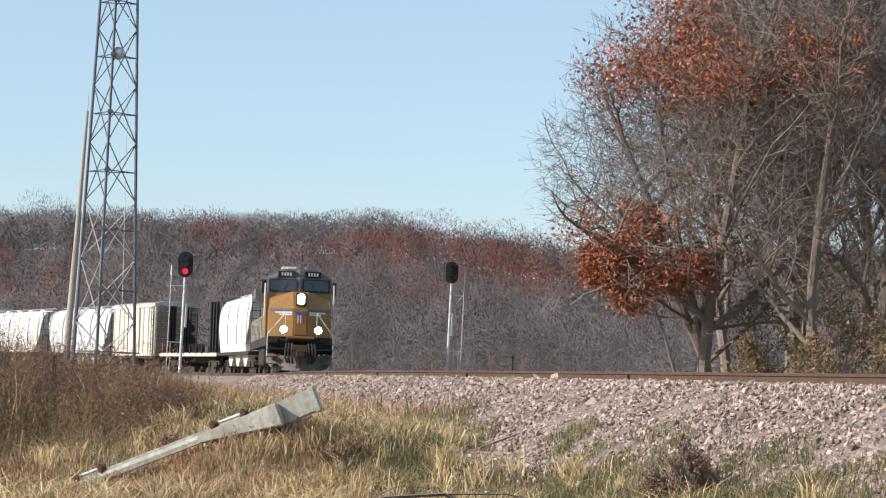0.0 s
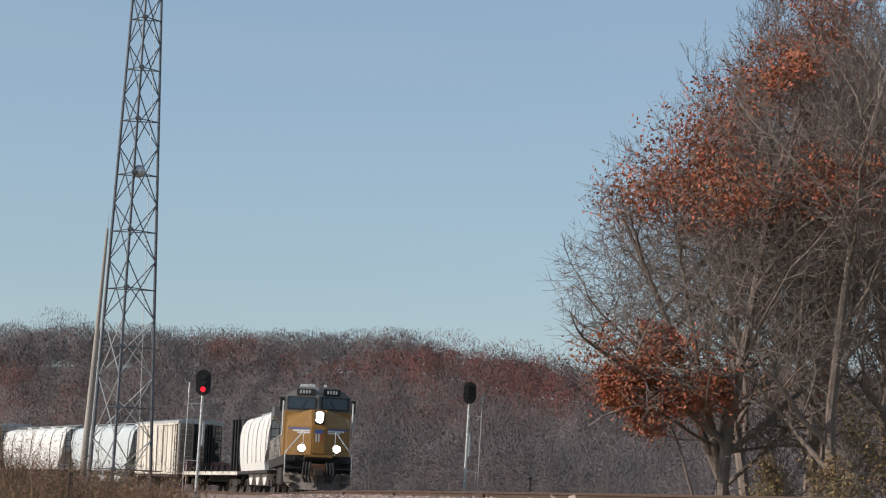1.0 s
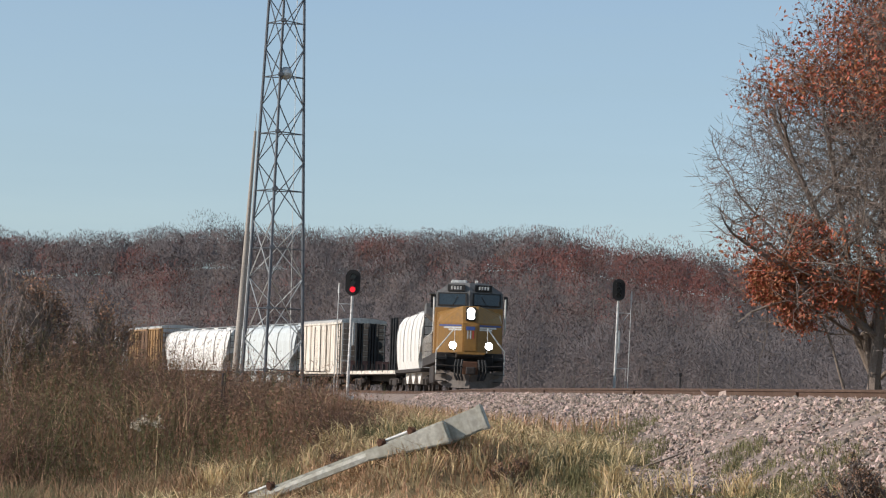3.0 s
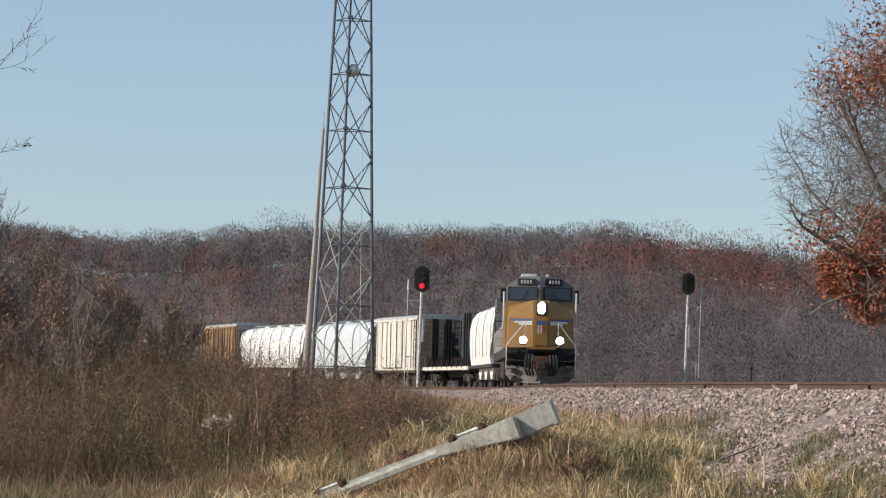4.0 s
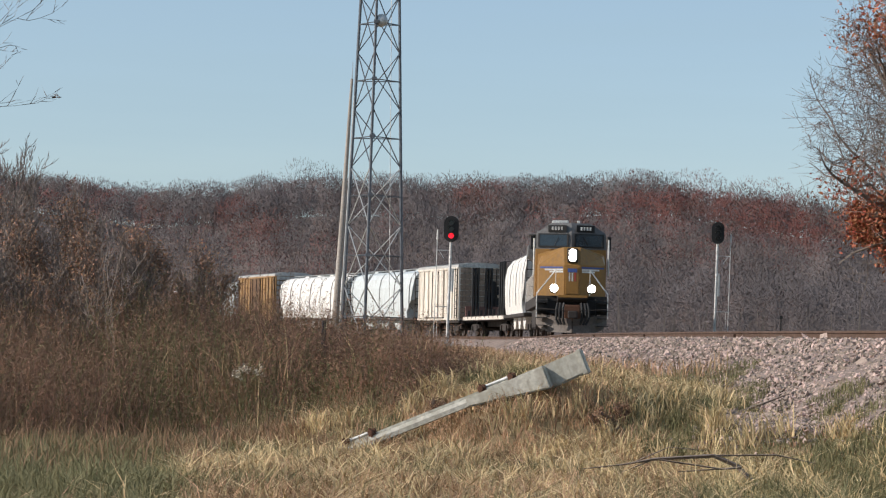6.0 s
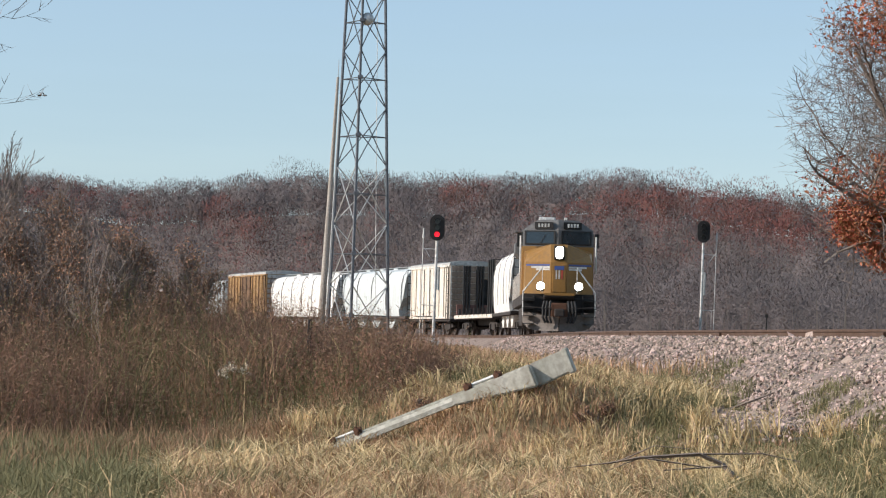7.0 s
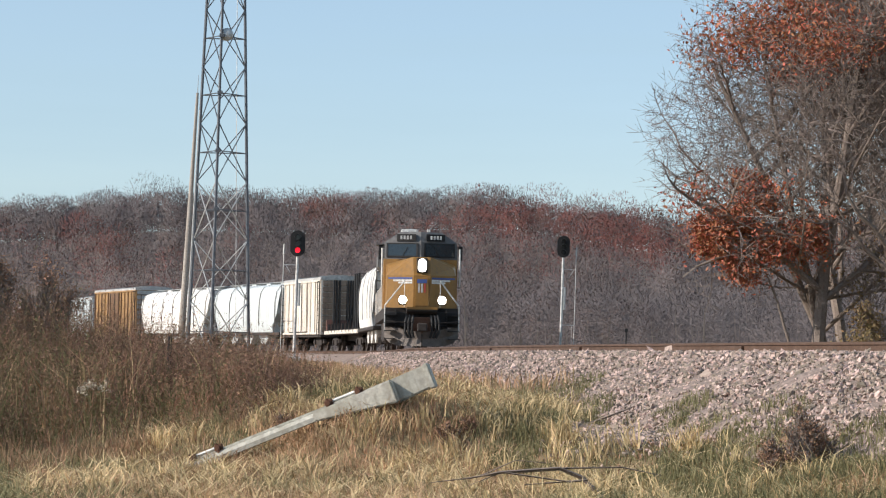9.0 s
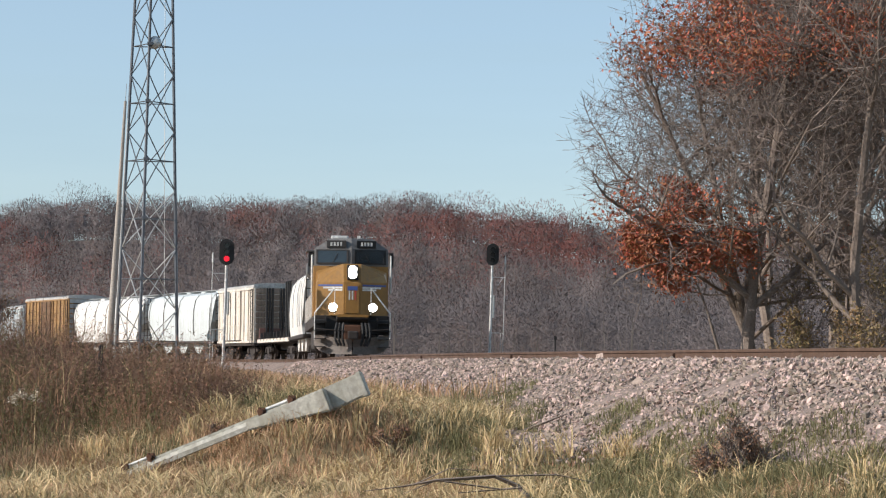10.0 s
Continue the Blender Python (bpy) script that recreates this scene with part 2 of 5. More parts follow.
def ground_z(x, y):
    x, y = np.asarray(x, float), np.asarray(y, float)
    p = y + 0.6 * np.clip(x, -14, 8) - 0.6 * np.clip(-3.3 - x, 0, 9)
    z = -0.16 + 1.12 * ease((p - 31) / 6.8) + 0.35 * ease((y - 45) / 50) + ripple(x, y) * ease((200 - y) / 100)
    z = z + 0.74 * np.exp(-((x + 0.75) / 1.2) ** 2 - ((y - 34.6) / 0.95) ** 2)
    w = beside(x, y)
    near = ease((7.5 - abs(w)) / 3.5)
    z = z * (1 - near) + near * np.clip(z, 0.50 + 0.05 * np.sin(y), 0.55 + 0.45 * ease((y - 36) / 10))
    ridge = 22.5 + 2.0 * np.sin(x * 0.021 + 1.0) + 1.6 * np.sin(x * 0.047 + 2) + 0.8 * np.sin(x * 0.09) + 3.0 * ease((-x - 15) / 60) - 1.0 * ease(x / 30)
    hill = ridge * ease((y - 265) / 240)
    return z + hill


# ---- ground, track ----
def build_ground():
    xs = np.unique(np.concatenate([np.linspace(-3000, -140, 14), np.linspace(-140, -24, 40), np.linspace(-24, 24, 97), np.linspace(24, 140, 40), np.linspace(140, 3000, 14)]))
    ys = np.unique(np.concatenate([np.linspace(-400, 10, 10), np.linspace(10, 70, 121), np.linspace(70, 130, 41), np.linspace(130, 620, 80), np.linspace(620, 4200, 16)]))
    gx, gy = np.meshgrid(xs, ys)
    gz = ground_z(gx, gy)
    verts = np.stack([gx, gy, gz], -1).reshape(-1, 3).tolist()
    nx = len(xs)
    faces = [(j * nx + i, j * nx + i + 1, (j + 1) * nx + i + 1, (j + 1) * nx + i) for j in range(len(ys) - 1) for i in range(nx - 1)]
    ob = raw("ground", verts, faces, SOIL)
    ob.data.materials.append(FAR_SOIL)
    for p in ob.data.polygons:
        p.use_smooth = True
        if p.center.y > 190:
            p.material_index = 1
    tagged(ob, "rough grassy ground rising to wooded hills", "ground", kind="structure")


def sweep(name, outline, s0, s1, step, material, parent=None, jitter=0.0, label=""):
    """An open outline (across, up) carried along the track."""
    rng = np.random.default_rng(5)
    ss = np.arange(s0, s1, step)
    verts, faces, n = [], [], len(outline)
    for s in ss:
        x, y = on_line(s)
        x2, y2 = on_line(s + 0.5)
        t = Vector((x2 - x, y2 - y, 0)).normalized()
        side = Vector((-t.y, t.x, 0))
        for a, b in outline:
            k = jitter * rng.normal()
            verts.append((x + side.x * a, y + side.y * a, b + k))
    for j in range(len(ss) - 1):
        for i in range(n - 1):
            faces.append((j * n + i, j * n + i + 1, (j + 1) * n + i + 1, (j + 1) * n + i))
    return raw(name, verts, faces, material, parent, label)


BED = [(-5.0, 0.3), (-3.6, 0.85), (-2.0, 1.74), (-1.0, 1.77), (0, 1.77), (1.0, 1.77), (2.0, 1.74), (2.7, 1.44), (3.4, 1.14), (4.1, 0.78), (4.7, 0.40), (5.3, -0.1)]


def bed_z(w):
    return np.interp(w, [a for a, _ in BED], [b for _, b in BED])


def build_track():
    bed = sweep("ballast_bed", BED, -110, 340, 0.6, BALLAST, jitter=0.02)
    tagged(bed, "pinkish crushed stone ballast bank under the track", "ballast", kind="structure")
    track = thing("railway_track", "rusty steel rails on dark wooden ties", "railway", kind="structure")
    head = [(-0.075, 0.0), (-0.075, 0.02), (-0.012, 0.04), (-0.012, 0.13), (-0.037, 0.142), (-0.037, 0.178), (-0.028, 0.186), (0.028, 0.186), (0.037, 0.178),
            (0.037, 0.142), (0.012, 0.13), (0.012, 0.04), (0.075, 0.02), (0.075, 0.0)]
    for a in (-0.755, 0.755):
        sweep("rail", [(a + x, RAIL_Z - 0.186 + z) for x, z in head], -110, 340, 1.5, RAIL, track)
    me = None
    rng = random.Random(3)
    for i in range(290):
        s = -92 + i * 0.52
        x, y = on_line(s)
        x2, y2 = on_line(s + 0.5)
        if me is None:
            tie = part("tie", one(-1.3, 1.3, -0.11, 0.11, -0.2, 0, bevel=0.015), TIE, track)
            me = tie.data
        else:
            tie = new("tie", me)
            tie.parent = track
        tie.matrix_basis = pose(x, y, RAIL_Z - 0.19 + rng.uniform(-0.008, 0.0), 0, 0, math.degrees(math.atan2(y2 - y, x2 - x)) - 90 + rng.uniform(-1, 1))
    for s in (-58, -46, -34, -22):
        x, y = on_line(s)
        x2, y2 = on_line(s + 0.5)
        bar = part("joint_bar", one(-0.03, 0.03, -0.45, 0.45, 0.03, 0.13, bevel=0.01), RAIL, track)
        bar.matrix_basis = pose(x, y, RAIL_Z - 0.186, 0, 0, math.degrees(math.atan2(y2 - y, x2 - x)) - 90) @ pose(-0.755 - 0.035, 0, 0)


def rock(seed):
    rng = random.Random(seed)
    bm = bmesh.new()
    for _ in range(7):
        v = Vector((rng.gauss(0, 1), rng.gauss(0, 1), rng.gauss(0, 1))).normalized()
        bm.verts.new((v.x * 0.5 * rng.uniform(0.8, 1.2), v.y * 0.4 * rng.uniform(0.8, 1.2), v.z * 0.33))
    bmesh.ops.convex_hull(bm, input=bm.verts)
    for v in [v for v in bm.verts if not v.link_faces]:
        bm.verts.remove(v)
    return bm


def build_stones():
    rng = np.random.default_rng(11)
    shapes = []
    for k in range(8):
        bm = rock(k)
        bm.verts.index_update()
        vs = np.array([v.co[:] for v in bm.verts])
        fs = np.array([[v.index for v in f.verts] for f in bm.faces])
        shapes.append(vs[fs])
        bm.free()
    spots = []
    for s0, s1, per, w0, w1 in ((-88, -30, 240, 0.6, 4.75), (-30, 12, 65, 0.6, 4.4)):
        n = int((s1 - s0) * (w1 - w0) * per)
        spots.append(np.stack([rng.uniform(s0, s1, n), rng.uniform(w0, w1, n), rng.gamma(5, 0.012, n) + 0.02], 1))
    spots = np.concatenate(spots)
    lx, ly = np.interp(spots[:, 0], LINE_S, LINE_X), np.interp(spots[:, 0], LINE_S, LINE_Y)
    gx, gy = np.gradient(LINE_X), np.gradient(LINE_Y)
    tx, ty = np.interp(spots[:, 0], LINE_S, gx), np.interp(spots[:, 0], LINE_S, gy)
    k = np.hypot(tx, ty)
    px, py = lx - ty / k * spots[:, 1], ly + tx / k * spots[:, 1]
    pz = np.maximum(bed_z(spots[:, 1]), ground_z(px, py)) + 0.012
    keep = (bed_z(spots[:, 1]) > ground_z(px, py) - 0.12) | (rng.random(len(px)) < 0.15)
    # a spill of stones further down the bank
    n = 3600
    qx, qy = rng.normal(2.45, 0.42, n), rng.normal(34.9, 1.1, n)
    size = np.concatenate([spots[keep, 2], rng.gamma(5, 0.013, n) + 0.02])
    px, py, pz = np.concatenate([px[keep], qx]), np.concatenate([py[keep], qy]), np.concatenate([pz[keep], ground_z(qx, qy) + 0.02])
    axis = rng.normal(size=(len(px), 4))
    axis /= np.linalg.norm(axis, axis=1)[:, None]
    a, b, c, d = axis.T
    rot = np.stack([1 - 2 * (c * c + d * d), 2 * (b * c - d * a), 2 * (b * d + c * a), 2 * (b * c + d * a), 1 - 2 * (b * b + d * d), 2 * (c * d - b * a),
                    2 * (b * d - c * a), 2 * (c * d + b * a), 1 - 2 * (b * b + c * c)], 1).reshape(-1, 3, 3)
    centre = np.stack([px, py, pz], 1)
    kind = rng.integers(0, 8, len(px))
    single = (py < 33.2) & (px > 3.0)
    single &= np.cumsum(single) <= 300
    verts, faces, base = [], [], 0
    for i in range(8):
        tri = shapes[i]
        flat = tri.reshape(-1, 3)
        uniq, inv = np.unique(flat.round(6), axis=0, return_inverse=True)
        pick = np.where((kind == i) & ~single)[0]
        v = np.einsum("nij,vj->nvi", rot[pick], uniq) * size[pick][:, None, None] + centre[pick][:, None, :]
        f = inv.reshape(-1, 3)[None] + (np.arange(len(pick)) * len(uniq))[:, None, None] + base
        verts.append(v.reshape(-1, 3))
        faces.append(f.reshape(-1, 3))
        base += len(pick) * len(uniq)
    ob = raw("ballast_stones", np.concatenate(verts).tolist(), np.concatenate(faces).tolist(), STONE)
    tagged(ob, "loose pink and grey crushed stones on the bank", "stones", kind="stuff")
    home = thing("ballast_edge", "loose crushed stones at the foot of the bank", "stones", kind="structure")
    meshes = [part("stone", rock(i), STONE_PIECE, home) for i in range(8)]
    used = set()
    for i in np.where(single)[0]:
        m = Matrix.Translation(centre[i]) @ Matrix(rot[i].tolist()).to_4x4() @ Matrix.Scale(float(size[i]), 4)
        j = int(kind[i])
        if j in used:
            o = new("stone", meshes[j].data)
            o.parent = home
        else:
            used.add(j)
            o = meshes[j]
        o.matrix_basis = m
    for j in range(8):
        if j not in used:
            meshes[j].matrix_basis = Matrix.Translation((4.4 + 0.15 * j, 33.4, float(ground_z(4.4, 33.4)))) @ Matrix.Scale(0.09, 4)


# ---- the train ----
def bogie(parent, y, axles, spacing, side=1.0):
    """A truck frame under a vehicle, with its wheelsets."""
    bm = bmesh.new()
    half = spacing * (axles - 1) / 2
    for x in (-1.0, 1.0):
        outline = [(-half - 0.55, 0.5), (-half - 0.45, 0.72), (-half * 0.4, 0.78), (half * 0.4, 0.78), (half + 0.45, 0.72), (half + 0.55, 0.5), (half * 0.35, 0.32), (-half * 0.35, 0.32)]
        side_prism(bm, [(y + a, b) for a, b in outline], x - 0.09, x + 0.09)
        for k in range(axles):
            yy = y - half + k * spacing
            box(bm, x - 0.16, x + 0.16, yy - 0.17, yy + 0.17, 0.36, 0.66)
        for d in (-0.25, 0.0, 0.25):
            rod(bm, (x, y + d, 0.36), (x, y + d, 0.66), 0.09, n=8)
    box(bm, -1.0, 1.0, y - 0.22, y + 0.22, 0.55, 0.85)
    frame_part = part("truck", bm, UNDER, parent)
    sets = []
    for k in range(axles):
        yy = y - half + k * spacing
        bm = bmesh.new()
        rod(bm, (-1.1, 0, 0), (1.1, 0, 0), 0.08, n=8)
        for x in (-0.75, 0.75):
            rod(bm, (x - 0.07, 0, 0), (x + 0.07, 0, 0), 0.47, n=24)
            s = 1 if x > 0 else -1
            rod(bm, (x - s * 0.09, 0, 0), (x - s * 0.06, 0, 0), 0.51, n=24)
            for q in range(4):
                an = q * math.pi / 2
                box(bm, x + s * 0.075 - 0.01, x + s * 0.075 + 0.01, math.cos(an) * 0.25 - 0.04, math.cos(an) * 0.25 + 0.04, math.sin(an) * 0.25 - 0.04, math.sin(an) * 0.25 + 0.04)
        w = part("wheelset", bm, WHEEL, frame_part)
        w.matrix_basis = pose(0, yy, 0.47)
        sets.append((w, yy))
    return sets


def coupler(parent, y, s):
    bm = one(-0.12, 0.12, min(y, y + s * 0.5), max(y, y + s * 0.5), 0.78, 0.98)
    box(bm, -0.2, 0.2, min(y + s * 0.42, y + s * 0.72), max(y + s * 0.42, y + s * 0.72), 0.72, 1.04, bevel=0.05)
    part("coupler", bm, UNDER, parent)


def ladder(parent, x0, x1, y, z0, z1, material, across=True):
    bm = bmesh.new()
    n = int((z1 - z0) / 0.4)
    if across:
        for x in (x0, x1):
            rod(bm, (x, y, z0), (x, y, z1), 0.03)
        for k in range(n + 1):
            z = z0 + (z1 - z0) * k / n
            rod(bm, (x0, y, z), (x1, y, z), 0.022)
    else:
        for yy in (y, y + 0.45):
            rod(bm, (x0, yy, z0), (x0, yy, z1), 0.03)
        for k in range(n + 1):
            z = z0 + (z1 - z0) * k / n
            rod(bm, (x0, y, z), (x0, y + 0.45, z), 0.022)
    part("ladder", bm, material, parent)


def locomotive():
    """The front end is at y = 11.2, and the rails are at z = 0."""
    loco = thing("locomotive", "yellow and grey diesel freight locomotive with lit headlights", "locomotive")
    part("frame", one(-1.5, 1.5, -10.9, 10.0, 1.25, 1.68, bevel=0.03), UNDER, loco)
    part("fuel_tank", one(-1.35, 1.35, -3.2, 2.6, 0.35, 1.25, bevel=0.15), UNDER, loco)
    hood = bmesh.new()
    prism(hood, [(-0.95, 1.68), (0.95, 1.68), (0.95, 3.9), (0.7, 4.4), (-0.7, 4.4), (-0.95, 3.9)], -10.4, 6.0)
    part("hood", hood, YELLOW, loco)
    roof = bmesh.new()
    prism(roof, [(-0.97, 3.85), (0.97, 3.85), (0.73, 4.45), (-0.73, 4.45)], -10.42, 6.0)
    part("hood_roof", roof, GREY, loco)
    rad = bmesh.new()
    prism(rad, [(-0.96, 3.5), (0.96, 3.5), (1.5, 3.95), (1.5, 4.45), (-1.5, 4.45), (-1.5, 3.95)], -10.3, -6.6)
    part("radiator", rad, GREY, loco)
    for x in (-1, 1):
        for k in range(7):
            y = -5.8 + k * 1.55
            part("hood_door", one(min(x * 0.95, x * 0.985), max(x * 0.95, x * 0.985), y, y + 1.42, 1.8, 3.7, bevel=0.01), YELLOW, loco)
    # cab: yellow below the windows, grey above; its front has two planes that meet in the middle
    cab = bmesh.new()
    lower = [(-1.52, 6.0), (1.52, 6.0), (1.52, 8.35), (0.0, 8.75), (-1.52, 8.35)]

    def column(bm, plan, z0, z1, plan2=None):
        a = [bm.verts.new((x, y, z0)) for x, y in plan]
        b = [bm.verts.new((x, y, z1)) for x, y in (plan2 or plan)]
        bm.faces.new(a[::-1])
        bm.faces.new(b)
        for i in range(len(a)):
            j = (i + 1) % len(a)
            bm.faces.new((a[i], a[j], b[j], b[i]))
        return bm

    column(cab, lower, 1.68, 3.72)
    part("cab", cab, YELLOW, loco)
    upper = [(-1.5, 6.05), (1.5, 6.05), (1.5, 8.3), (0.0, 8.7), (-1.5, 8.3)]
    top = [(-1.5, 6.05), (1.5, 6.05), (1.5, 8.2), (0.0, 8.6), (-1.5, 8.2)]
    crown = [(-0.85, 6.1), (0.85, 6.1), (0.85, 8.1), (0.0, 8.35), (-0.85, 8.1)]
    cu = column(bmesh.new(), upper, 3.72, 4.42, top)
    column(cu, top, 4.42, 4.86, crown)
    part("cab_roof", cu, GREY, loco)
    face = lambda x: 8.70 - abs(x) * 0.267
    for s in (-1, 1):
        # a windscreen, its frame and the number board over it
        for name, x0, x1, z0, z1, out, m in (("windscreen", 0.20, 1.36, 3.86, 4.34, 0.015, GLASS), ("window_frame", 0.14, 1.42, 3.80, 3.86, 0.04, BLACK), ("window_frame", 0.14, 1.42, 4.34, 4.39, 0.02, BLACK),
                                             ("window_frame", 0.13, 0.20, 3.86, 4.34, 0.03, BLACK), ("window_frame", 1.36, 1.42, 3.86, 4.34, 0.03, BLACK)):
            bm = bmesh.new()
            dy = -0.07 if z0 > 4.3 else 0.0
            plan = [(s * x0, face(x0) + out + dy), (s * x1, face(x1) + out + dy), (s * x1, face(x1) - 0.12), (s * x0, face(x0) - 0.12)]
            column(bm, plan, z0, z1, [(x, y - (0.05 if z1 - z0 > 0.3 and k < 2 else 0)) for k, (x, y) in enumerate(plan)])
            part(name, bm, m, loco)
        part("wiper", rod(bmesh.new(), (s * 0.75, face(0.75) + 0.03, 3.86), (s * 0.55, face(0.55) + 0.01, 4.22), 0.012), BLACK, loco)
        board = part("number_board", column(bmesh.new(), [(s * 0.22, face(0.22) - 0.06), (s * 1.0, face(1.0) - 0.06), (s * 1.0, 8.0), (s * 0.22, 8.0)], 4.47, 4.76), BLACK, loco, "black number board with white bars")
        for k in range(4):
            x = 0.62 + (k - 1.5) * 0.13
            y = face(x) - 0.06
            part("white_bar", one(min(s * (x - 0.04), s * (x + 0.04)), max(s * (x - 0.04), s * (x + 0.04)), y - 0.012, y + 0.02, 4.54, 4.69), SILVER, board)
        part("mirror", one(min(s * 1.56, s * 1.74), max(s * 1.56, s * 1.74), 8.05, 8.13, 3.7, 4.3, bevel=0.02), BLACK, loco)
        part("side_window", one(min(s * 1.5, s * 1.53), max(s * 1.5, s * 1.53), 6.6, 8.0, 3.75, 4.3, bevel=0.01), GLASS, loco)
    # nose
    low = [(-1.44, 8.2), (1.44, 8.2), (1.40, 9.78), (0.34, 10.32), (-0.34, 10.32), (-1.40, 9.78)]
    bm = column(bmesh.new(), low, 1.68, 3.0)
    shoulder = [bm.verts.new((x, y, 3.0)) for x, y in low]
    brow = [bm.verts.new(p) for p in ((-1.44, 8.2, 3.5), (1.44, 8.2, 3.5), (1.30, 9.35, 3.34), (0.36, 9.80, 3.76), (-0.36, 9.80, 3.76), (-1.30, 9.35, 3.34))]
    for i in range(6):
        j = (i + 1) % 6
        bm.faces.new((shoulder[i], shoulder[j], brow[j], brow[i]))
    back = [bm.verts.new((-0.36, 8.3, 3.80)), bm.verts.new((0.36, 8.3, 3.80))]
    bm.faces.new((brow[3], brow[4], back[0], back[1]))
    bm.faces.new((brow[4], brow[5], brow[0], back[0]))
    bm.faces.new((brow[3], back[1], brow[1], brow[2]))
    bm.faces.new((brow[0], brow[1], back[1], back[0]))
    part("nose", bm, YELLOW, loco)
    part("nose_door", one(-0.28, 0.28, 10.3, 10.36, 1.75, 2.9, bevel=0.02), YELLOW, loco)
    for s in (-1, 1):
        for k, (z, w) in enumerate(((2.88, 0.92), (2.79, 0.72), (2.70, 0.52))):
            bm = bmesh.new()
            x0, x1 = s * 0.40, s * (0.44 + w)
            f = lambda x: 10.32 - (abs(x) - 0.34) * 0.51 + 0.014
            column(bm, [(x0, f(x0)), (x1, f(x1)), (x1, f(x1) - 0.03), (x0, f(x0) - 0.03)], z - 0.035, z + 0.035)
            part("wing_stripe", bm, BLUE if k == 0 else SILVER, loco, "painted wing stripe")
        part("shield_bar", one(s * 0.12 - 0.03, s * 0.12 + 0.03, 10.362, 10.37, 2.3, 2.66), RED if s < 0 else SILVER, loco)
    part("shield_top", one(-0.2, 0.2, 10.362, 10.372, 2.68, 2.84), BLUE, loco)
    part("shield_bar", one(-0.03, 0.03, 10.362, 10.37, 2.3, 2.66), SILVER, loco)
    lampbox = part("headlight_housing", one(-0.22, 0.22, 9.75, 10.36, 3.10, 3.70, bevel=0.04), BLACK, loco)
    # discs are wider than the lenses: the glare is built into them
    for z in (3.31, 3.50):
        bm = bmesh.new()
        rod(bm, (0, 10.36, z), (0, 10.39, z), 0.17, n=16)
        part("headlight", bm, LAMP, lampbox, "lit headlight")
    # front platform, ditch lights, pilot
    bm = bmesh.new()
    side_prism(bm, [(9.9, 1.44), (10.85, 1.44), (11.05, 1.54), (11.05, 1.68), (9.9, 1.68)], -0.62, 0.62)
    part("anticlimber", bm, UNDER, loco)
    part("anticlimber_lip", one(-0.62, 0.62, 11.05, 11.08, 1.60, 1.70), YELLOW, loco)
    part("end_sill", one(-1.5, 1.5, 9.9, 10.5, 0.9, 1.5, bevel=0.05), BLACK, loco)
    part("draft_gear", one(-0.36, 0.36, 10.4, 10.98, 0.62, 1.3, bevel=0.06), RUST, loco)
    for s in (-1, 1):
        part("uncoupling_lever", rod(bmesh.new(), (s * 0.3, 11.0, 1.05), (s * 1.45, 10.9, 1.12), 0.02), UNDER, loco)
    for s in (-1, 1):
        housing = part("ditch_light_housing", one(s * 0.79 - 0.15, s * 0.79 + 0.15, 10.75, 11.08, 1.78, 2.16, bevel=0.05), BLACK, loco)
        bm = bmesh.new()
        # ditch light disc is oversized too, to take in its glare
        rod(bm, (s * 0.79, 11.08, 1.98), (s * 0.79, 11.11, 1.98), 0.17, n=16)
        part("ditch_light", bm, LAMP, housing, "lit ditch light")
        part("step_well", one(min(s * 1.0, s * 1.06), max(s * 1.0, s * 1.06), 9.6, 10.6, 0.45, 1.6), BLACK, loco)
        for k in range(0, 4):
            z = 0.40 + 0.32 * k
            part("step", one(min(s * 1.05, s * 1.52), max(s * 1.05, s * 1.52), 10.55 - 0.05 * k, 10.95 - 0.05 * k, z, z + 0.03), BLACK, loco)
        bm = bmesh.new()
        rod(bm, (s * 0.72, 11.0, 2.75), (s * 1.5, 10.75, 1.75), 0.03)
        rod(bm, (s * 0.72, 11.0, 1.7), (s * 0.72, 11.0, 2.75), 0.016)
        rod(bm, (s * 1.5, 10.75, 0.7), (s * 1.5, 10.75, 1.75), 0.025)
        part("handrail", bm, SILVER, loco, "white front handrail")
        rail = bmesh.new()
        rod(rail, (s * 1.5, 5.8, 2.7), (s * 1.5, -10.4, 2.7), 0.022)
        for k in range(10):
            rod(rail, (s * 1.5, 5.8 - k * 1.8, 1.68), (s * 1.5, 5.8 - k * 1.8, 2.7), 0.018)
        part("side_handrail", rail, SILVER, loco)
        part("grab_pillar", rod(bmesh.new(), (s * 1.6, 8.7, 2.6), (s * 1.6, 8.7, 4.15), 0.045), SILVER, loco)
    # plow with two swept blades, rounded off at the outer lower corners
    for s in (-1, 1):
        bm = bmesh.new()
        rows = []
        for x, y, z0, z1 in ((0.02, 11.30, 0.12, 0.70), (0.5, 11.05, 0.12, 0.74), (1.0, 10.72, 0.15, 0.84), (1.3, 10.46, 0.26, 0.90), (1.5, 10.22, 0.48, 0.92)):
            rows.append([bm.verts.new((s * x, y + q, z)) for q, z in ((0.03, z0), (-0.06, (z0 + z1) / 2), (0.0, z1), (-0.05, z1), (-0.11, (z0 + z1) / 2), (-0.03, z0))])
        for p, q in zip(rows, rows[1:]):
            for i in range(6):
                j = (i + 1) % 6
                bm.faces.new((p[i], p[j], q[j], q[i]))
        bm.faces.new(rows[0])
        bm.faces.new(rows[-1][::-1])
        part("plow_blade", bm, PLOW, loco, "brown-grey dusty snow plow blade")
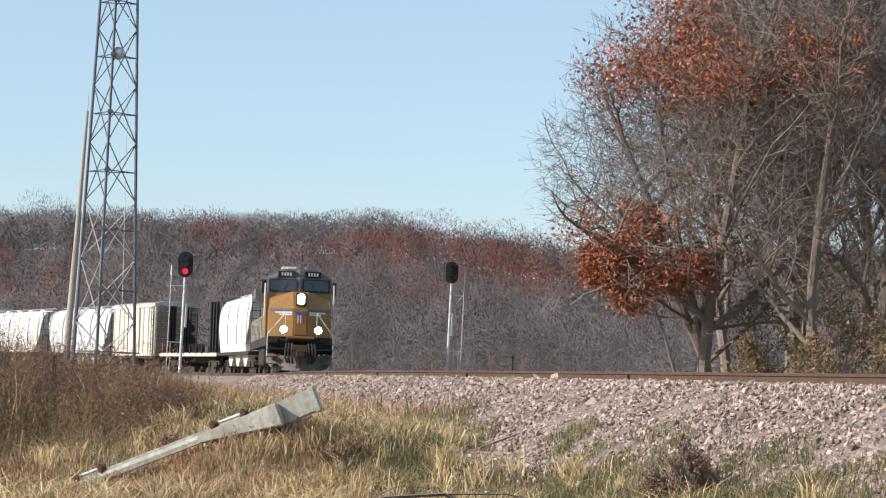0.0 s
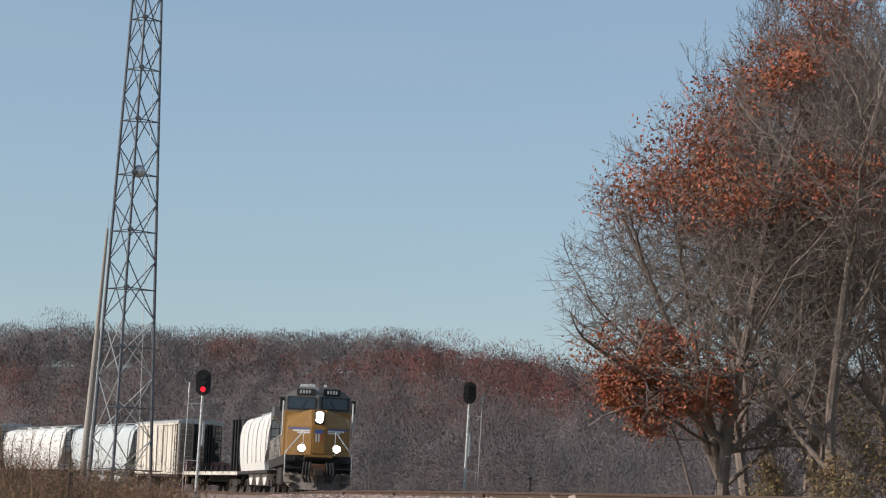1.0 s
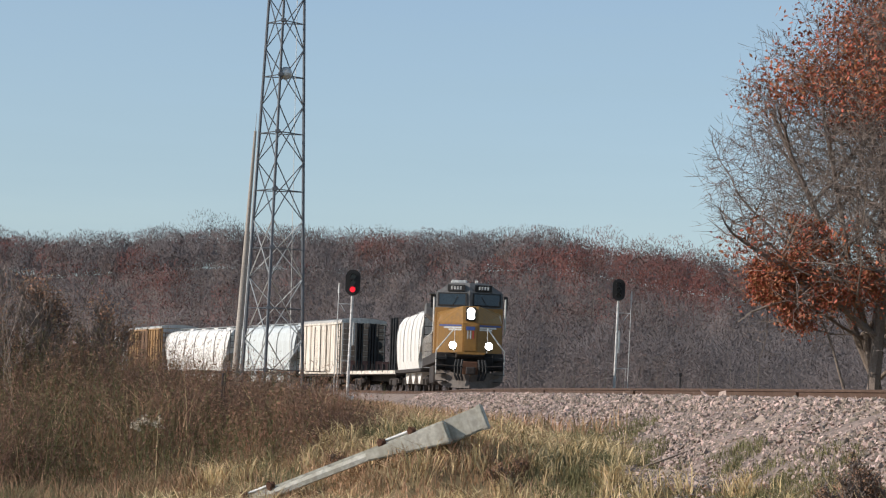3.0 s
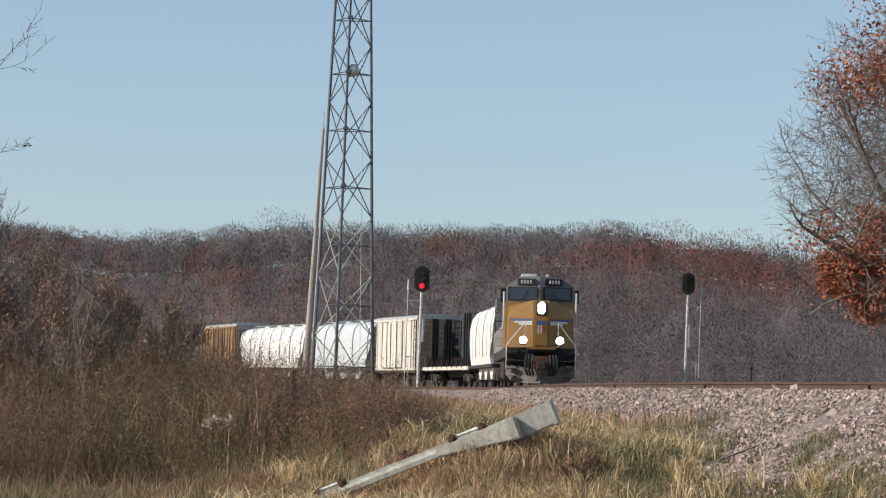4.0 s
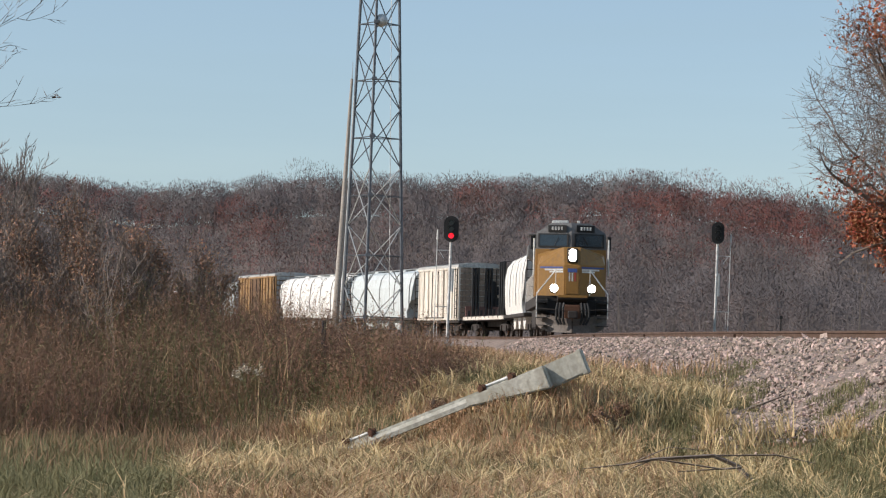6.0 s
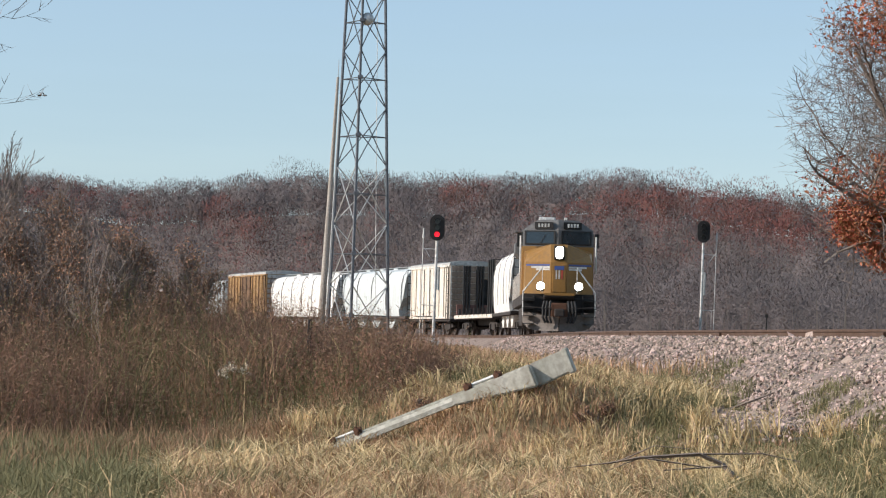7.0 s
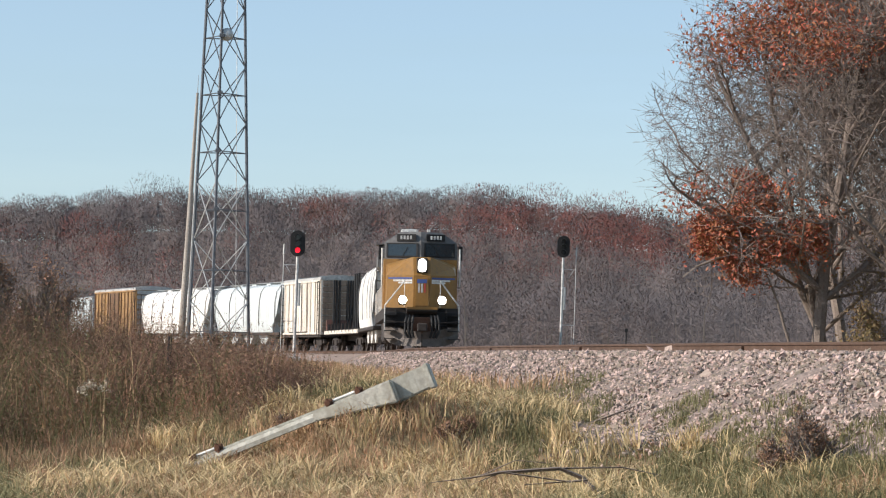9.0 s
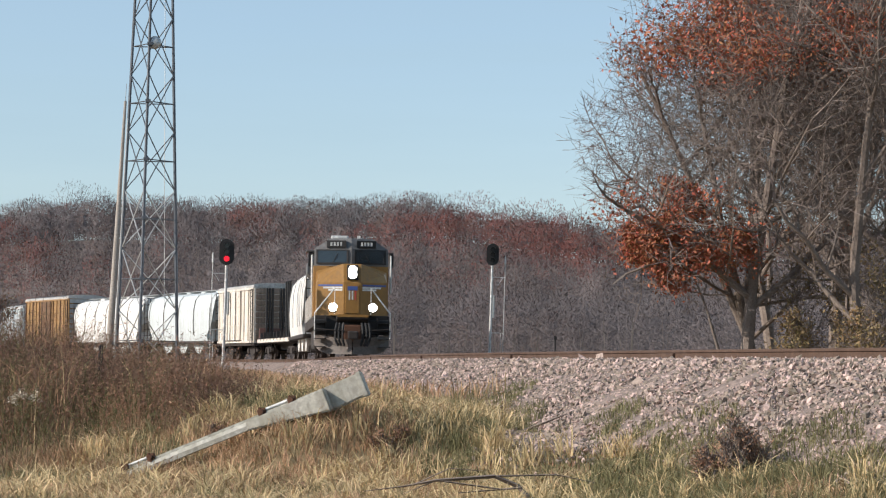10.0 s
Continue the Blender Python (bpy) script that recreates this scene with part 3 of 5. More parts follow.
    for x in (-0.62, -0.5, -0.36, 0.36, 0.5, 0.62):
        bm = bmesh.new()
        pts = [(x, 11.12, 1.35), (x * 1.1, 11.3, 1.05), (x * 1.1, 11.32, 0.7), (x * 0.9, 11.3, 0.45)]
        for p, q in zip(pts, pts[1:]):
            rod(bm, p, q, 0.05)
        part("air_hose", bm, BLACK, loco)
    coupler(loco, 10.9, 1)
    coupler(loco, -10.9, -1)
    part("air_conditioner", one(0.1, 0.8, 6.6, 7.7, 4.8, 5.0, bevel=0.05), SILVER, loco)
    horn = bmesh.new()
    for x in (-0.12, 0.0, 0.12):
        rod(horn, (x + 0.5, 6.2, 4.85), (x + 0.5, 6.55, 4.87), 0.03, 0.07, n=8)
    box(horn, 0.3, 0.7, 6.15, 6.25, 4.72, 4.86)
    part("horn", horn, SILVER, loco)
    for x, y in ((-0.35, 8.05), (-0.28, 8.05), (0.55, 7.8), (0.2, 7.9)):
        part("antenna", rod(bmesh.new(), (x, y, 4.75), (x, y, 4.98), 0.035, n=6), SILVER, loco)
    part("sunshade", one(1.5, 1.82, 6.5, 8.2, 4.32, 4.36), GREY, loco)
    sets = bogie(loco, 6.6, 3, 1.85) + bogie(loco, -6.6, 3, 1.85)
    return loco, sets, 11.2


def hopper(label, paint, ribs=7, half=8.45, pale_ribs=False):
    """half: half of the length that the car takes on the line."""
    e = half - 8.45
    car = thing("covered_hopper", label, "freight car", group="cars of the train")
    prof = [(-1.5, 1.15), (-1.57, 1.6), (-1.6, 2.4), (-1.57, 3.3), (-1.45, 3.9), (-1.2, 4.25), (-0.6, 4.45), (0.6, 4.45), (1.2, 4.25), (1.45, 3.9), (1.57, 3.3), (1.6, 2.4), (1.57, 1.6), (1.5, 1.15)]
    body = bmesh.new()
    prism(body, prof, -6.4 - e, 6.4 + e)
    for s in (-1, 1):
        a = [body.verts.new((x, s * (6.4 + e), z)) for x, z in prof]
        b = [body.verts.new((x * 0.97, s * ((7.6 if z > 2.6 else 5.4 + (z - 1.15) * 1.5) + e), z * 0.995)) for x, z in prof]
        body.faces.new(b)
        for i in range(len(a)):
            j = (i + 1) % len(a)
            body.faces.new((a[i], a[j], b[j], b[i]))
    part("body", body, paint, car)
    for k in range(ribs):
        y = (7.0 + e) * (2 * k / (ribs - 1) - 1)
        bm = bmesh.new()
        outer = [(x * 1.02, 0.02 + z * 1.004) for x, z in prof[1:-1]]
        for s in (0, 1):
            seg = outer[:6] if s == 0 else outer[-6:]
            inn = [(x * 0.985, z) for x, z in seg]
            prism(bm, seg + inn[::-1], y - 0.045, y + 0.045)
        # dark stake colours stand for the shadow lines that stakes cast on the side
        part("side_stake", bm, paint if pale_ribs and k % 2 else GREY if k % 2 == 0 else UNDER, car)
    part("sill", one(-1.58, 1.58, -8.0 - e, 8.0 + e, 1.02, 1.2, bevel=0.02), UNDER, car)
    bm = bmesh.new()
    box(bm, -0.35, 0.35, -7.6 - e, 7.6 + e, 4.6, 4.64)
    for k in range(14):
        y = -7.3 + k * 1.12
        box(bm, -0.3, 0.3, y - 0.03, y + 0.03, 4.43, 4.6)
    part("running_board", bm, GALV, car)
    for k in range(4):
        y = -5.2 + k * 3.4
        part("hatch", one(-0.5, 0.5, y, y + 1.0, 4.44, 4.56, bevel=0.04), paint, car)
    for k in range(3):
        y = -3.6 + k * 3.6
        bm = bmesh.new()
        side_prism(bm, [(y - 1.5, 1.15), (y + 1.5, 1.15), (y + 0.4, 0.4), (y - 0.4, 0.4)], -1.2, 1.2)
        part("chute", bm, paint, car)
    for s in (-1, 1):
        part("end_platform", one(-1.5, 1.5, min(s * (7.2 + e), s * (8.1 + e)), max(s * (7.2 + e), s * (8.1 + e)), 1.12, 1.2), UNDER, car)
        ladder(car, -1.45, -1.0, s * (7.95 + e), 1.2, 4.3, UNDER)
        ladder(car, 1.0, 1.45, s * (7.95 + e), 1.2, 4.3, UNDER)
        ladder(car, -1.6, -1.6, s * (7.65 + e) - 0.22, 1.0, 4.2, UNDER, across=False)
        coupler(car, s * (7.9 + e), s)
    return car, bogie(car, 6.1 + e, 2, 1.7) + bogie(car, -6.1 - e, 2, 1.7), half


def boxcar(label, paint, height=4.7, ends=None, doors=None, half=8.45, post_paint=None):
    """half: half of the length that the car takes on the line; the body ends 0.55 m before it."""
    car = thing("boxcar", label, "freight car", group="cars of the train")
    h, n = height, half - 0.55
    part("body", one(-1.48, 1.48, -n, n, 1.0, h - 0.2, bevel=0.02), paint, car)
    bm = bmesh.new()
    prism(bm, [(-1.56, h - 0.30), (1.56, h - 0.30), (1.52, h - 0.14), (0.9, h - 0.03), (0, h), (-0.9, h - 0.03), (-1.52, h - 0.14)], -n - 0.1, n + 0.1)
    ribs = round(n * 1.5)
    for k in range(ribs):
        y = -n + 0.4 + (2 * n - 0.8) * k / (ribs - 1)
        prism(bm, [(-1.54, h - 0.12), (-0.9, h), (0, h + 0.03), (0.9, h), (1.54, h - 0.12), (0, h - 0.06)], y - 0.05, y + 0.05)
    part("roof", bm, ROOF, car)
    posts = round(n * 1.9)
    for s in (-1, 1):
        for k in range(posts):
            y = -n + 0.2 + (2 * n - 0.4) * k / (posts - 1)
            if abs(y) < 1.6:
                continue
            part("side_post", one(min(s * 1.47, s * 1.56), max(s * 1.47, s * 1.56), y - 0.06, y + 0.06, 1.05, h - 0.32), post_paint if post_paint and k % 2 == 0 else paint, car)
        for z in (1.02, h - 0.42):
            part("side_rail", one(min(s * 1.47, s * 1.57), max(s * 1.47, s * 1.57), -n, n, z, z + 0.12), paint, car)
        door = part("door", one(min(s * 1.5, s * 1.6), max(s * 1.5, s * 1.6), -1.5, 1.5, 1.15, h - 0.45, bevel=0.02), doors or paint, car)
        for k in range(5):
            z = 1.5 + k * (h - 2.3) / 4
            part("door_rib", one(min(s * 1.58, s * 1.63), max(s * 1.58, s * 1.63), -1.4, 1.4, z - 0.04, z + 0.04), doors or paint, door)
        for y in (-0.9, 0.5):
            part("lock_bar", rod(bmesh.new(), (s * 1.65, y, 1.2), (s * 1.65, y, h - 0.5), 0.03), UNDER, door)
        part("door_track", one(min(s * 1.48, s * 1.62), max(s * 1.48, s * 1.62), -n * 0.6, 1.6, 1.14, 1.2), UNDER, car)
        for k in range(9):
            z = 1.3 + k * (h - 1.8) / 8
            part("end_corrugation", one(-1.4, 1.4, min(s * (n - 0.02), s * (n + 0.08)), max(s * (n - 0.02), s * (n + 0.08)), z - 0.155, z + 0.155, bevel=0.03), ends or paint, car)
        for x in (-1.42, 1.42):
            part("corner_post", one(x - 0.07, x + 0.07, min(s * (n - 0.02), s * (n + 0.07)), max(s * (n - 0.02), s * (n + 0.07)), 1.0, h - 0.3), paint, car)
        if ends is END_BROWN:
            for x, z, r in ((-0.95, 1.55, 0.48), (-1.05, 2.1, 0.36), (-0.75, 2.5, 0.36), (-1.0, 2.95, 0.30), (-0.8, 3.35, 0.22), (-0.55, 1.75, 0.33)):
                bm = bmesh.new()
                rod(bm, (x, s * (n + 0.08), z), (x, s * (n + 0.10), z), r, n=11)
                part("paint_blot", bm, BLACK, car, "dark sprayed paint blot")
        ladder(car, -1.45, -1.0, s * (n + 0.12), 1.1, h - 0.4, UNDER)
        ladder(car, s * 1.58, s * 1.58, s * (n - 0.3) - 0.22, 0.9, h - 0.4, UNDER, across=False)
        coupler(car, s * n, s)
    part("sill", one(-1.45, 1.45, -n - 0.05, n + 0.05, 0.85, 1.02), UNDER, car)
    return car, bogie(car, n - 1.9, 2, 1.7) + bogie(car, 1.9 - n, 2, 1.7), half


def flatcar(half=9.05):
    car = thing("bulkhead_flatcar", "dark bulkhead flatcar with tall stakes and a low load", "freight car", group="cars of the train")
    n = half - 0.45
    part("deck", one(-1.5, 1.5, -n, n, 0.95, 1.25, bevel=0.03), UNDER, car)
    part("deck_edge", one(1.5, 1.53, -n, n, 1.0, 1.2), CREAM, car, "pale scuffed deck edge")
    part("sill", one(-0.5, 0.5, -n + 0.2, n - 0.2, 0.6, 0.95), UNDER, car)
    for s in (-1, 1):
        head = part("bulkhead", one(-1.45, 1.45, min(s * (n - 0.5), s * (n - 0.35)), max(s * (n - 0.5), s * (n - 0.35)), 1.25, 1.9, bevel=0.02), OXIDE, car)
        for x in (1.02, 0.84, 0.66, 0.16, -0.02, -0.20):
            part("stake", one(x - 0.05, x + 0.05, min(s * (n - 0.65), s * (n - 0.2)), max(s * (n - 0.65), s * (n - 0.2)), 1.25, 4.35, bevel=0.015), BLACK, head)
        for k in range(8):
            y = -n + 2.0 + k * (2 * n - 4) / 7
            part("side_stake", one(min(s * 1.4, s * 1.55), max(s * 1.4, s * 1.55), y - 0.06, y + 0.06, 1.1, 1.6), UNDER, car)
        coupler(car, s * n, s)
    for y in (n - 0.4, n - 1.1, n - 1.8):
        part("corner_stake", one(1.34, 1.50, y - 0.12, y + 0.12, 1.25, 4.35, bevel=0.02), BLACK, car)
    return car, bogie(car, n - 2.2, 2, 1.7) + bogie(car, 2.2 - n, 2, 1.7), half


def gondola(label, paint):
    car = thing("gondola", label, "freight car", group="cars of the train")
    bm = bmesh.new()
    box(bm, -1.5, -1.4, -7.9, 7.9, 1.0, 3.7)
    box(bm, 1.4, 1.5, -7.9, 7.9, 1.0, 3.7)
    box(bm, -1.4, 1.4, -7.9, -7.8, 1.0, 3.7)
    box(bm, -1.4, 1.4, 7.8, 7.9, 1.0, 3.7)
    box(bm, -1.4, 1.4, -7.8, 7.8, 1.0, 1.1)
    part("body", bm, paint, car)
    for s in (-1, 1):
        part("top_rail", one(min(s * 1.38, s * 1.58), max(s * 1.38, s * 1.58), -7.95, 7.95, 3.7, 3.84, bevel=0.02), GREY, car)
        for k in range(12):
            y = -7.6 + k * 1.38
            part("side_post", one(min(s * 1.49, s * 1.58), max(s * 1.49, s * 1.58), y - 0.07, y + 0.07, 1.0, 3.7), paint, car)
        part("end_rail", one(-1.38, 1.38, min(s * 7.76, s * 7.95), max(s * 7.76, s * 7.95), 3.7, 3.84), GREY, car)
        coupler(car, s * 7.9, s)
    return car, bogie(car, 6.0, 2, 1.7) + bogie(car, -6.0, 2, 1.7), 8.45


TRAIN = []


def build_train():
    """The vehicles in running order; each keeps the length of line that it takes."""
    cars = [locomotive(),
            hopper("white covered hopper behind the locomotive, side stakes greyed as shadow lines", WHITE, 7, pale_ribs=True),
            flatcar(7.96),
            boxcar("weathered cream boxcar with rusty streaks and a zinc roof", CREAM, 4.7, END_BROWN, half=5.4),
            hopper("pale blue grey covered hopper with rounded sides", PALE_BLUE, 5, 8.66),
            hopper("white covered hopper with side stakes darkened as shadow lines", WHITE, 7, 9.78),
            boxcar("ochre yellow high boxcar with brown doors", GOLD, 5.0, ROOF, DARK_DOOR, 7.19, DARK_DOOR),
            boxcar("small pale blue boxcar with grey roof", PALE_BLUE, 4.5, ROOF, half=5.6),
            gondola("brown weathered gondola with grey top rail", OXIDE),
            hopper("grey covered hopper at the far end of the train", GREY, 7),
            boxcar("dark red brown boxcar far back", OXIDE, 4.6, OXIDE)]
    s = 0.0
    for car, sets, half in cars:
        TRAIN.append((car, sets, s + half))
        s += 2 * half


SPEED = 1.5


def place_on_line(s):
    x1, y1 = on_line(s - 6)
    x2, y2 = on_line(s + 6)
    x, y = on_line(s)
    return pose((x1 + x2) / 4 + x / 2, (y1 + y2) / 4 + y / 2, RAIL_Z, 0, 0, math.degrees(math.atan2(y1 - y2, x1 - x2)) - 90)


def motions():
    """The train rolls towards the camera along its line, and its wheels turn."""
    times = [i * 0.4 for i in range(26)]
    for car, sets, s in TRAIN:
        walk(car, [(t, place_on_line(s + SPEED * (9.0 - t))) for t in times])
        for w, y in sets:
            walk(w, [(t, pose(0, y, 0.47, -math.degrees(SPEED * t / 0.47))) for t in times])


# ---- signals, tower, poles ----
def signal(name, label, base, top_z, arm, lit, lean):
    """A colour-light signal on a mast, with a ladder at the side; base is where it stands."""
    x, y, z = base
    sig = thing(name, label, "railway signal", pose(x, y, z, 0, lean, 0), group="signals by the track")
    h = top_z - z
    mast = part("mast", rod(bmesh.new(), (0, 0, 0), (0, 0, h - 0.9), 0.06, 0.055, n=12), MAST, sig, "silver steel mast", smooth=False)
    part("base", one(-0.25, 0.25, -0.25, 0.25, -0.3, 0.12, bevel=0.03), GALV, sig)
    part("sleeve", rod(bmesh.new(), (0.11, 0, h * 0.42), (0.11, 0, h * 0.60), 0.06, n=10), GALV, mast)
    bm = bmesh.new()
    outline = []
    for k in range(24):
        a = k / 24 * 2 * math.pi
        outline.append((0.30 * math.cos(a), h - 0.47 + 0.30 * math.sin(a) + (0.22 if math.sin(a) > 0 else -0.22)))
    prism(bm, outline, -0.12, -0.08)
    plate = part("backplate", bm, BLACK, sig, "black oval backplate")
    part("lamp_case", one(-0.16, 0.16, -0.1, 0.2, h - 0.9, h - 0.05, bevel=0.05), BLACK, sig)
    for k, dz in enumerate((-0.22, -0.47, -0.74)):
        bm = bmesh.new()
        for q in range(10):
            a0, a1 = math.pi * q / 10, math.pi * (q + 1) / 10
            v = [bm.verts.new((0.13 * math.cos(a), yy, h + dz + 0.13 * math.sin(a))) for a, yy in ((a0, -0.12), (a1, -0.12), (a1, -0.36), (a0, -0.36))]
            w = [bm.verts.new((0.12 * math.cos(a), yy, h + dz + 0.12 * math.sin(a))) for a, yy in ((a0, -0.12), (a1, -0.12), (a1, -0.36), (a0, -0.36))]
            bm.faces.new(v)
            bm.faces.new(w[::-1])
            bm.faces.new((v[2], v[3], w[3], w[2]))
        part("hood", bm, BLACK, plate)
        on = lit and k == 2
        part("lens", rod(bmesh.new(), (0, -0.12, h + dz), (0, -0.15, h + dz), 0.105, n=16), RED_LAMP if on else DARK_LENS, plate, "glowing red lens" if on else "")
    lad = bmesh.new()
    rod(lad, (arm, 0.05, 0.0), (arm, 0.05, h - 0.62), 0.02)
    rod(lad, (arm * 0.8, 0.05, 0.0), (arm * 0.8, 0.05, h * 0.3), 0.012)
    for k in (0.3, 0.74):
        rod(lad, (0, 0.05, h * k), (arm, 0.05, h * k), 0.018)
    rod(lad, (arm, 0.05, h - 0.9), (arm, 0.05, h - 0.5), 0.05, 0.03)
    rod(lad, (arm * 0.5, 0.05, h * 0.68), (arm * 0.85, 0.05, h * 0.74), 0.015)
    part("ladder", lad, GALV, sig, "thin galvanised ladder rail")
    return sig


def lattice_tower():
    """Three legs that draw together upwards, with braces."""
    home = Vector((-11.0, 125.0, 1.2))
    tower = thing("lattice_tower", "tall three-legged galvanised steel lattice radio tower", "tower", pose(*home))
    foot = [Vector((-1.63, 0, 0)), Vector((1.44, 0.1, 0)), Vector((-0.3, -1.9, 0))]
    head = [Vector((-0.62, 0, 30)), Vector((0.50, 0.1, 30)), Vector((0.0, -0.75, 30))]

    def at(i, z):
        return foot[i].lerp(head[i], z / 30)

    for i in range(3):
        part("leg", rod(bmesh.new(), at(i, 0), at(i, 30), 0.085, 0.06, n=8), TOWER, tower)
        part("foot", one(foot[i].x - 0.3, foot[i].x + 0.3, foot[i].y - 0.3, foot[i].y + 0.3, -0.3, 0.1), GALV, tower)
    levels = [0.0, 3.05, 6.1, 9.0, 11.9, 14.75, 17.6, 20.2, 22.8, 25.3, 27.7, 30.0]
    for k, (z0, z1) in enumerate(zip(levels, levels[1:])):
        zm = (z0 + z1) / 2
        for i, j in ((0, 1), (1, 2), (2, 0)):
            for a, b, c, d in ((i, z0, j, z1), (j, z0, i, z1)):
                part("brace", rod(bmesh.new(), at(a, b), at(c, d), 0.03, n=5), GALV if k < 3 else TOWER, tower)
            part("girt", rod(bmesh.new(), at(i, zm), at(j, zm), 0.028, n=5), TOWER, tower)
        p = at(2, zm)
        part("gusset_plate", one(p.x - 0.10, p.x + 0.16, p.y - 0.1, p.y + 0.02, zm - 0.09, zm + 0.09, bevel=0.02), TOWER, tower)
    dish = bmesh.new()
    p = at(2, 16.3)
    bmesh.ops.create_uvsphere(dish, u_segments=16, v_segments=8, radius=0.33, matrix=Matrix.Translation((p.x + 0.25, p.y + 0.15, 16.25)) @ Matrix.Diagonal((1, 0.5, 1, 1)))
    part("dish", dish, GALV, tower, "small grey round antenna", smooth=True)
    cable = rod(bmesh.new(), at(1, 1).lerp(at(2, 1), 0.35), at(1, 30).lerp(at(2, 30), 0.35), 0.016)
    part("cable", cable, SILVER, tower)


def wood_pole():
    pole = thing("utility_pole", "weathered grey wooden pole with a thin tip", "pole", pose(-11.95, 115, 1.2))
    bm = rod(bmesh.new(), (0, 0, 0), (0.55, 0, 12.4), 0.18, 0.06, n=14)
    part("shaft", bm, WOOD, pole)
    part("tip_rod", rod(bmesh.new(), (0.55, 0, 12.4), (0.58, 0, 13.2), 0.02, 0.012), GALV, pole)
    part("conduit", rod(bmesh.new(), (0.24, -0.1, 0.0), (0.68, -0.08, 11.6), 0.04, 0.03, n=8), GALV, pole)


def fallen_post():
    """A grey steel post with a box-shaped foot end, lying on the bank."""
    lo, hi = Vector((-3.78, 34.9, -0.11)), Vector((-0.165, 34.3, 1.426))
    way = (hi - lo).normalized()
    up = (Vector((0, 0, 1)) - way * way.z).normalized()
    side = up.cross(way)
    m = Matrix((side, way, up)).transposed().to_4x4()
    m.translation = lo
    post = thing("fallen_post", "fallen weathered grey post with box end and rusty clamps", "post", m)
    n = (hi - lo).length
    bm = bmesh.new()
    prism(bm, [(-0.10, -0.06), (0.08, -0.06), (0.10, 0.0), (0.075, 0.052), (-0.08, 0.052), (-0.105, 0.0)], -0.15, n - 1.7)
    part("shaft", bm, POST, post)

    def flare(y0, y1, a, b, bev=0.02):
        bm = bmesh.new()
        va = [bm.verts.new((x * a[0], y0, z0)) for x, z0 in ((-1, -a[1]), (1, -a[1]), (1, a[2]), (-1, a[2]))]
        vb = [bm.verts.new((x * b[0], y1, z0)) for x, z0 in ((-1, -b[1]), (1, -b[1]), (1, b[2]), (-1, b[2]))]
        bm.faces.new(va[::-1])
        bm.faces.new(vb)
        for i in range(4):
            j = (i + 1) % 4
            bm.faces.new((va[i], va[j], vb[j], vb[i]))
        bmesh.ops.bevel(bm, geom=bm.edges[:], offset=bev, segments=2, affect="EDGES")
        return bm

    part("flared_foot", flare(n - 1.72, n - 0.5, (0.105, 0.065, 0.056), (0.25, 0.25, 0.075)), POST, post)
    part("box_end", flare(n - 0.54, n, (0.08, 0.25, 0.085), (0.08, 0.22, 0.10), 0.02), POST, post)
    part("lip", flare(n - 0.05, n + 0.03, (0.10, 0.24, 0.115), (0.10, 0.24, 0.115), 0.015), POST, post)
    part("seam", one(-0.02, 0.02, 0.0, n - 0.55, 0.058, 0.09), POST, post)
    for y in (0.45, 0.85, n - 1.45, n - 1.0):
        bm = bmesh.new()
        rod(bm, (-0.11, y, 0.11), (0.11, y, 0.11), 0.035, n=8)
        rod(bm, (-0.08, y, 0.04), (-0.08, y, 0.17), 0.022, n=6)
        rod(bm, (0.07, y, 0.04), (0.07, y, 0.16), 0.025, n=6)
        box(bm, -0.035, 0.035, y - 0.06, y + 0.06, 0.06, 0.15, bevel=0.015)
        part("clamp", bm, RUST, post, "rusty bolted clamp")
    for y0, y1 in ((0.45, 0.85), (n - 1.45, n - 1.0)):
        part("clamp_bar", rod(bmesh.new(), (0.05, y0, 0.12), (0.05, y1, 0.12), 0.022, n=8), SILVER, post)


def small_posts():
    for x, y, h in ((8.65, 118, 1.9), (-4.5, 41.5, 1.1)):
        z = float(ground_z(x, y))
        p = thing("marker_post", "thin dark steel marker post in the weeds", "post", pose(x, y, z - 0.1))
        part("stake", rod(bmesh.new(), (0, 0, 0), (0.02, 0, h), 0.035, n=6), BLACK, p)
        if h > 1.5:
            part("cap", one(-0.05, 0.09, -0.05, 0.05, h - 0.15, h + 0.02, bevel=0.01), BLACK, p)


# ---- plants ----
def tubes(name, runs, material, parent, label="", n=5):
    """Tapered bars (a, b, ra, rb) as one mesh."""
    verts, faces = [], []
    for a, b, ra, rb in runs:
        d = (b - a).normalized()
        u = d.orthogonal().normalized()
        v = d.cross(u)
        k = len(verts)
        sides = n if ra > 0.03 else 3
        for p, r in ((a, ra), (b, rb)):
            for i in range(sides):
                an = 2 * math.pi * i / sides
                verts.append(p + (u * math.cos(an) + v * math.sin(an)) * r)
        for i in range(sides):
            j = (i + 1) % sides
            faces.append((k + i, k + j, k + sides + j, k + sides + i))
    return raw(name, [tuple(v) for v in verts], faces, material, parent, label)


def ribbons(name, runs, material, parent):
    """Fine twigs as one mesh of narrow flat strips that taper."""
    rng = np.random.default_rng(len(runs))
    a = np.array([r[0][:] for r in runs])
    b = np.array([r[1][:] for r in runs])
    ra, rb = np.array([r[2] for r in runs])[:, None], np.array([r[3] for r in runs])[:, None]
    s = np.cross(b - a, rng.normal(0, 0.35, a.shape) + np.array([0, 1.0, 0]))
    s /= np.linalg.norm(s, axis=1)[:, None] + 1e-9
    v = np.stack([a - s * ra, a + s * ra, b + s * rb, b - s * rb], 1).reshape(-1, 3)
    f = np.arange(len(v)).reshape(-1, 4)
    return raw(name, v.tolist(), f.tolist(), material, parent)


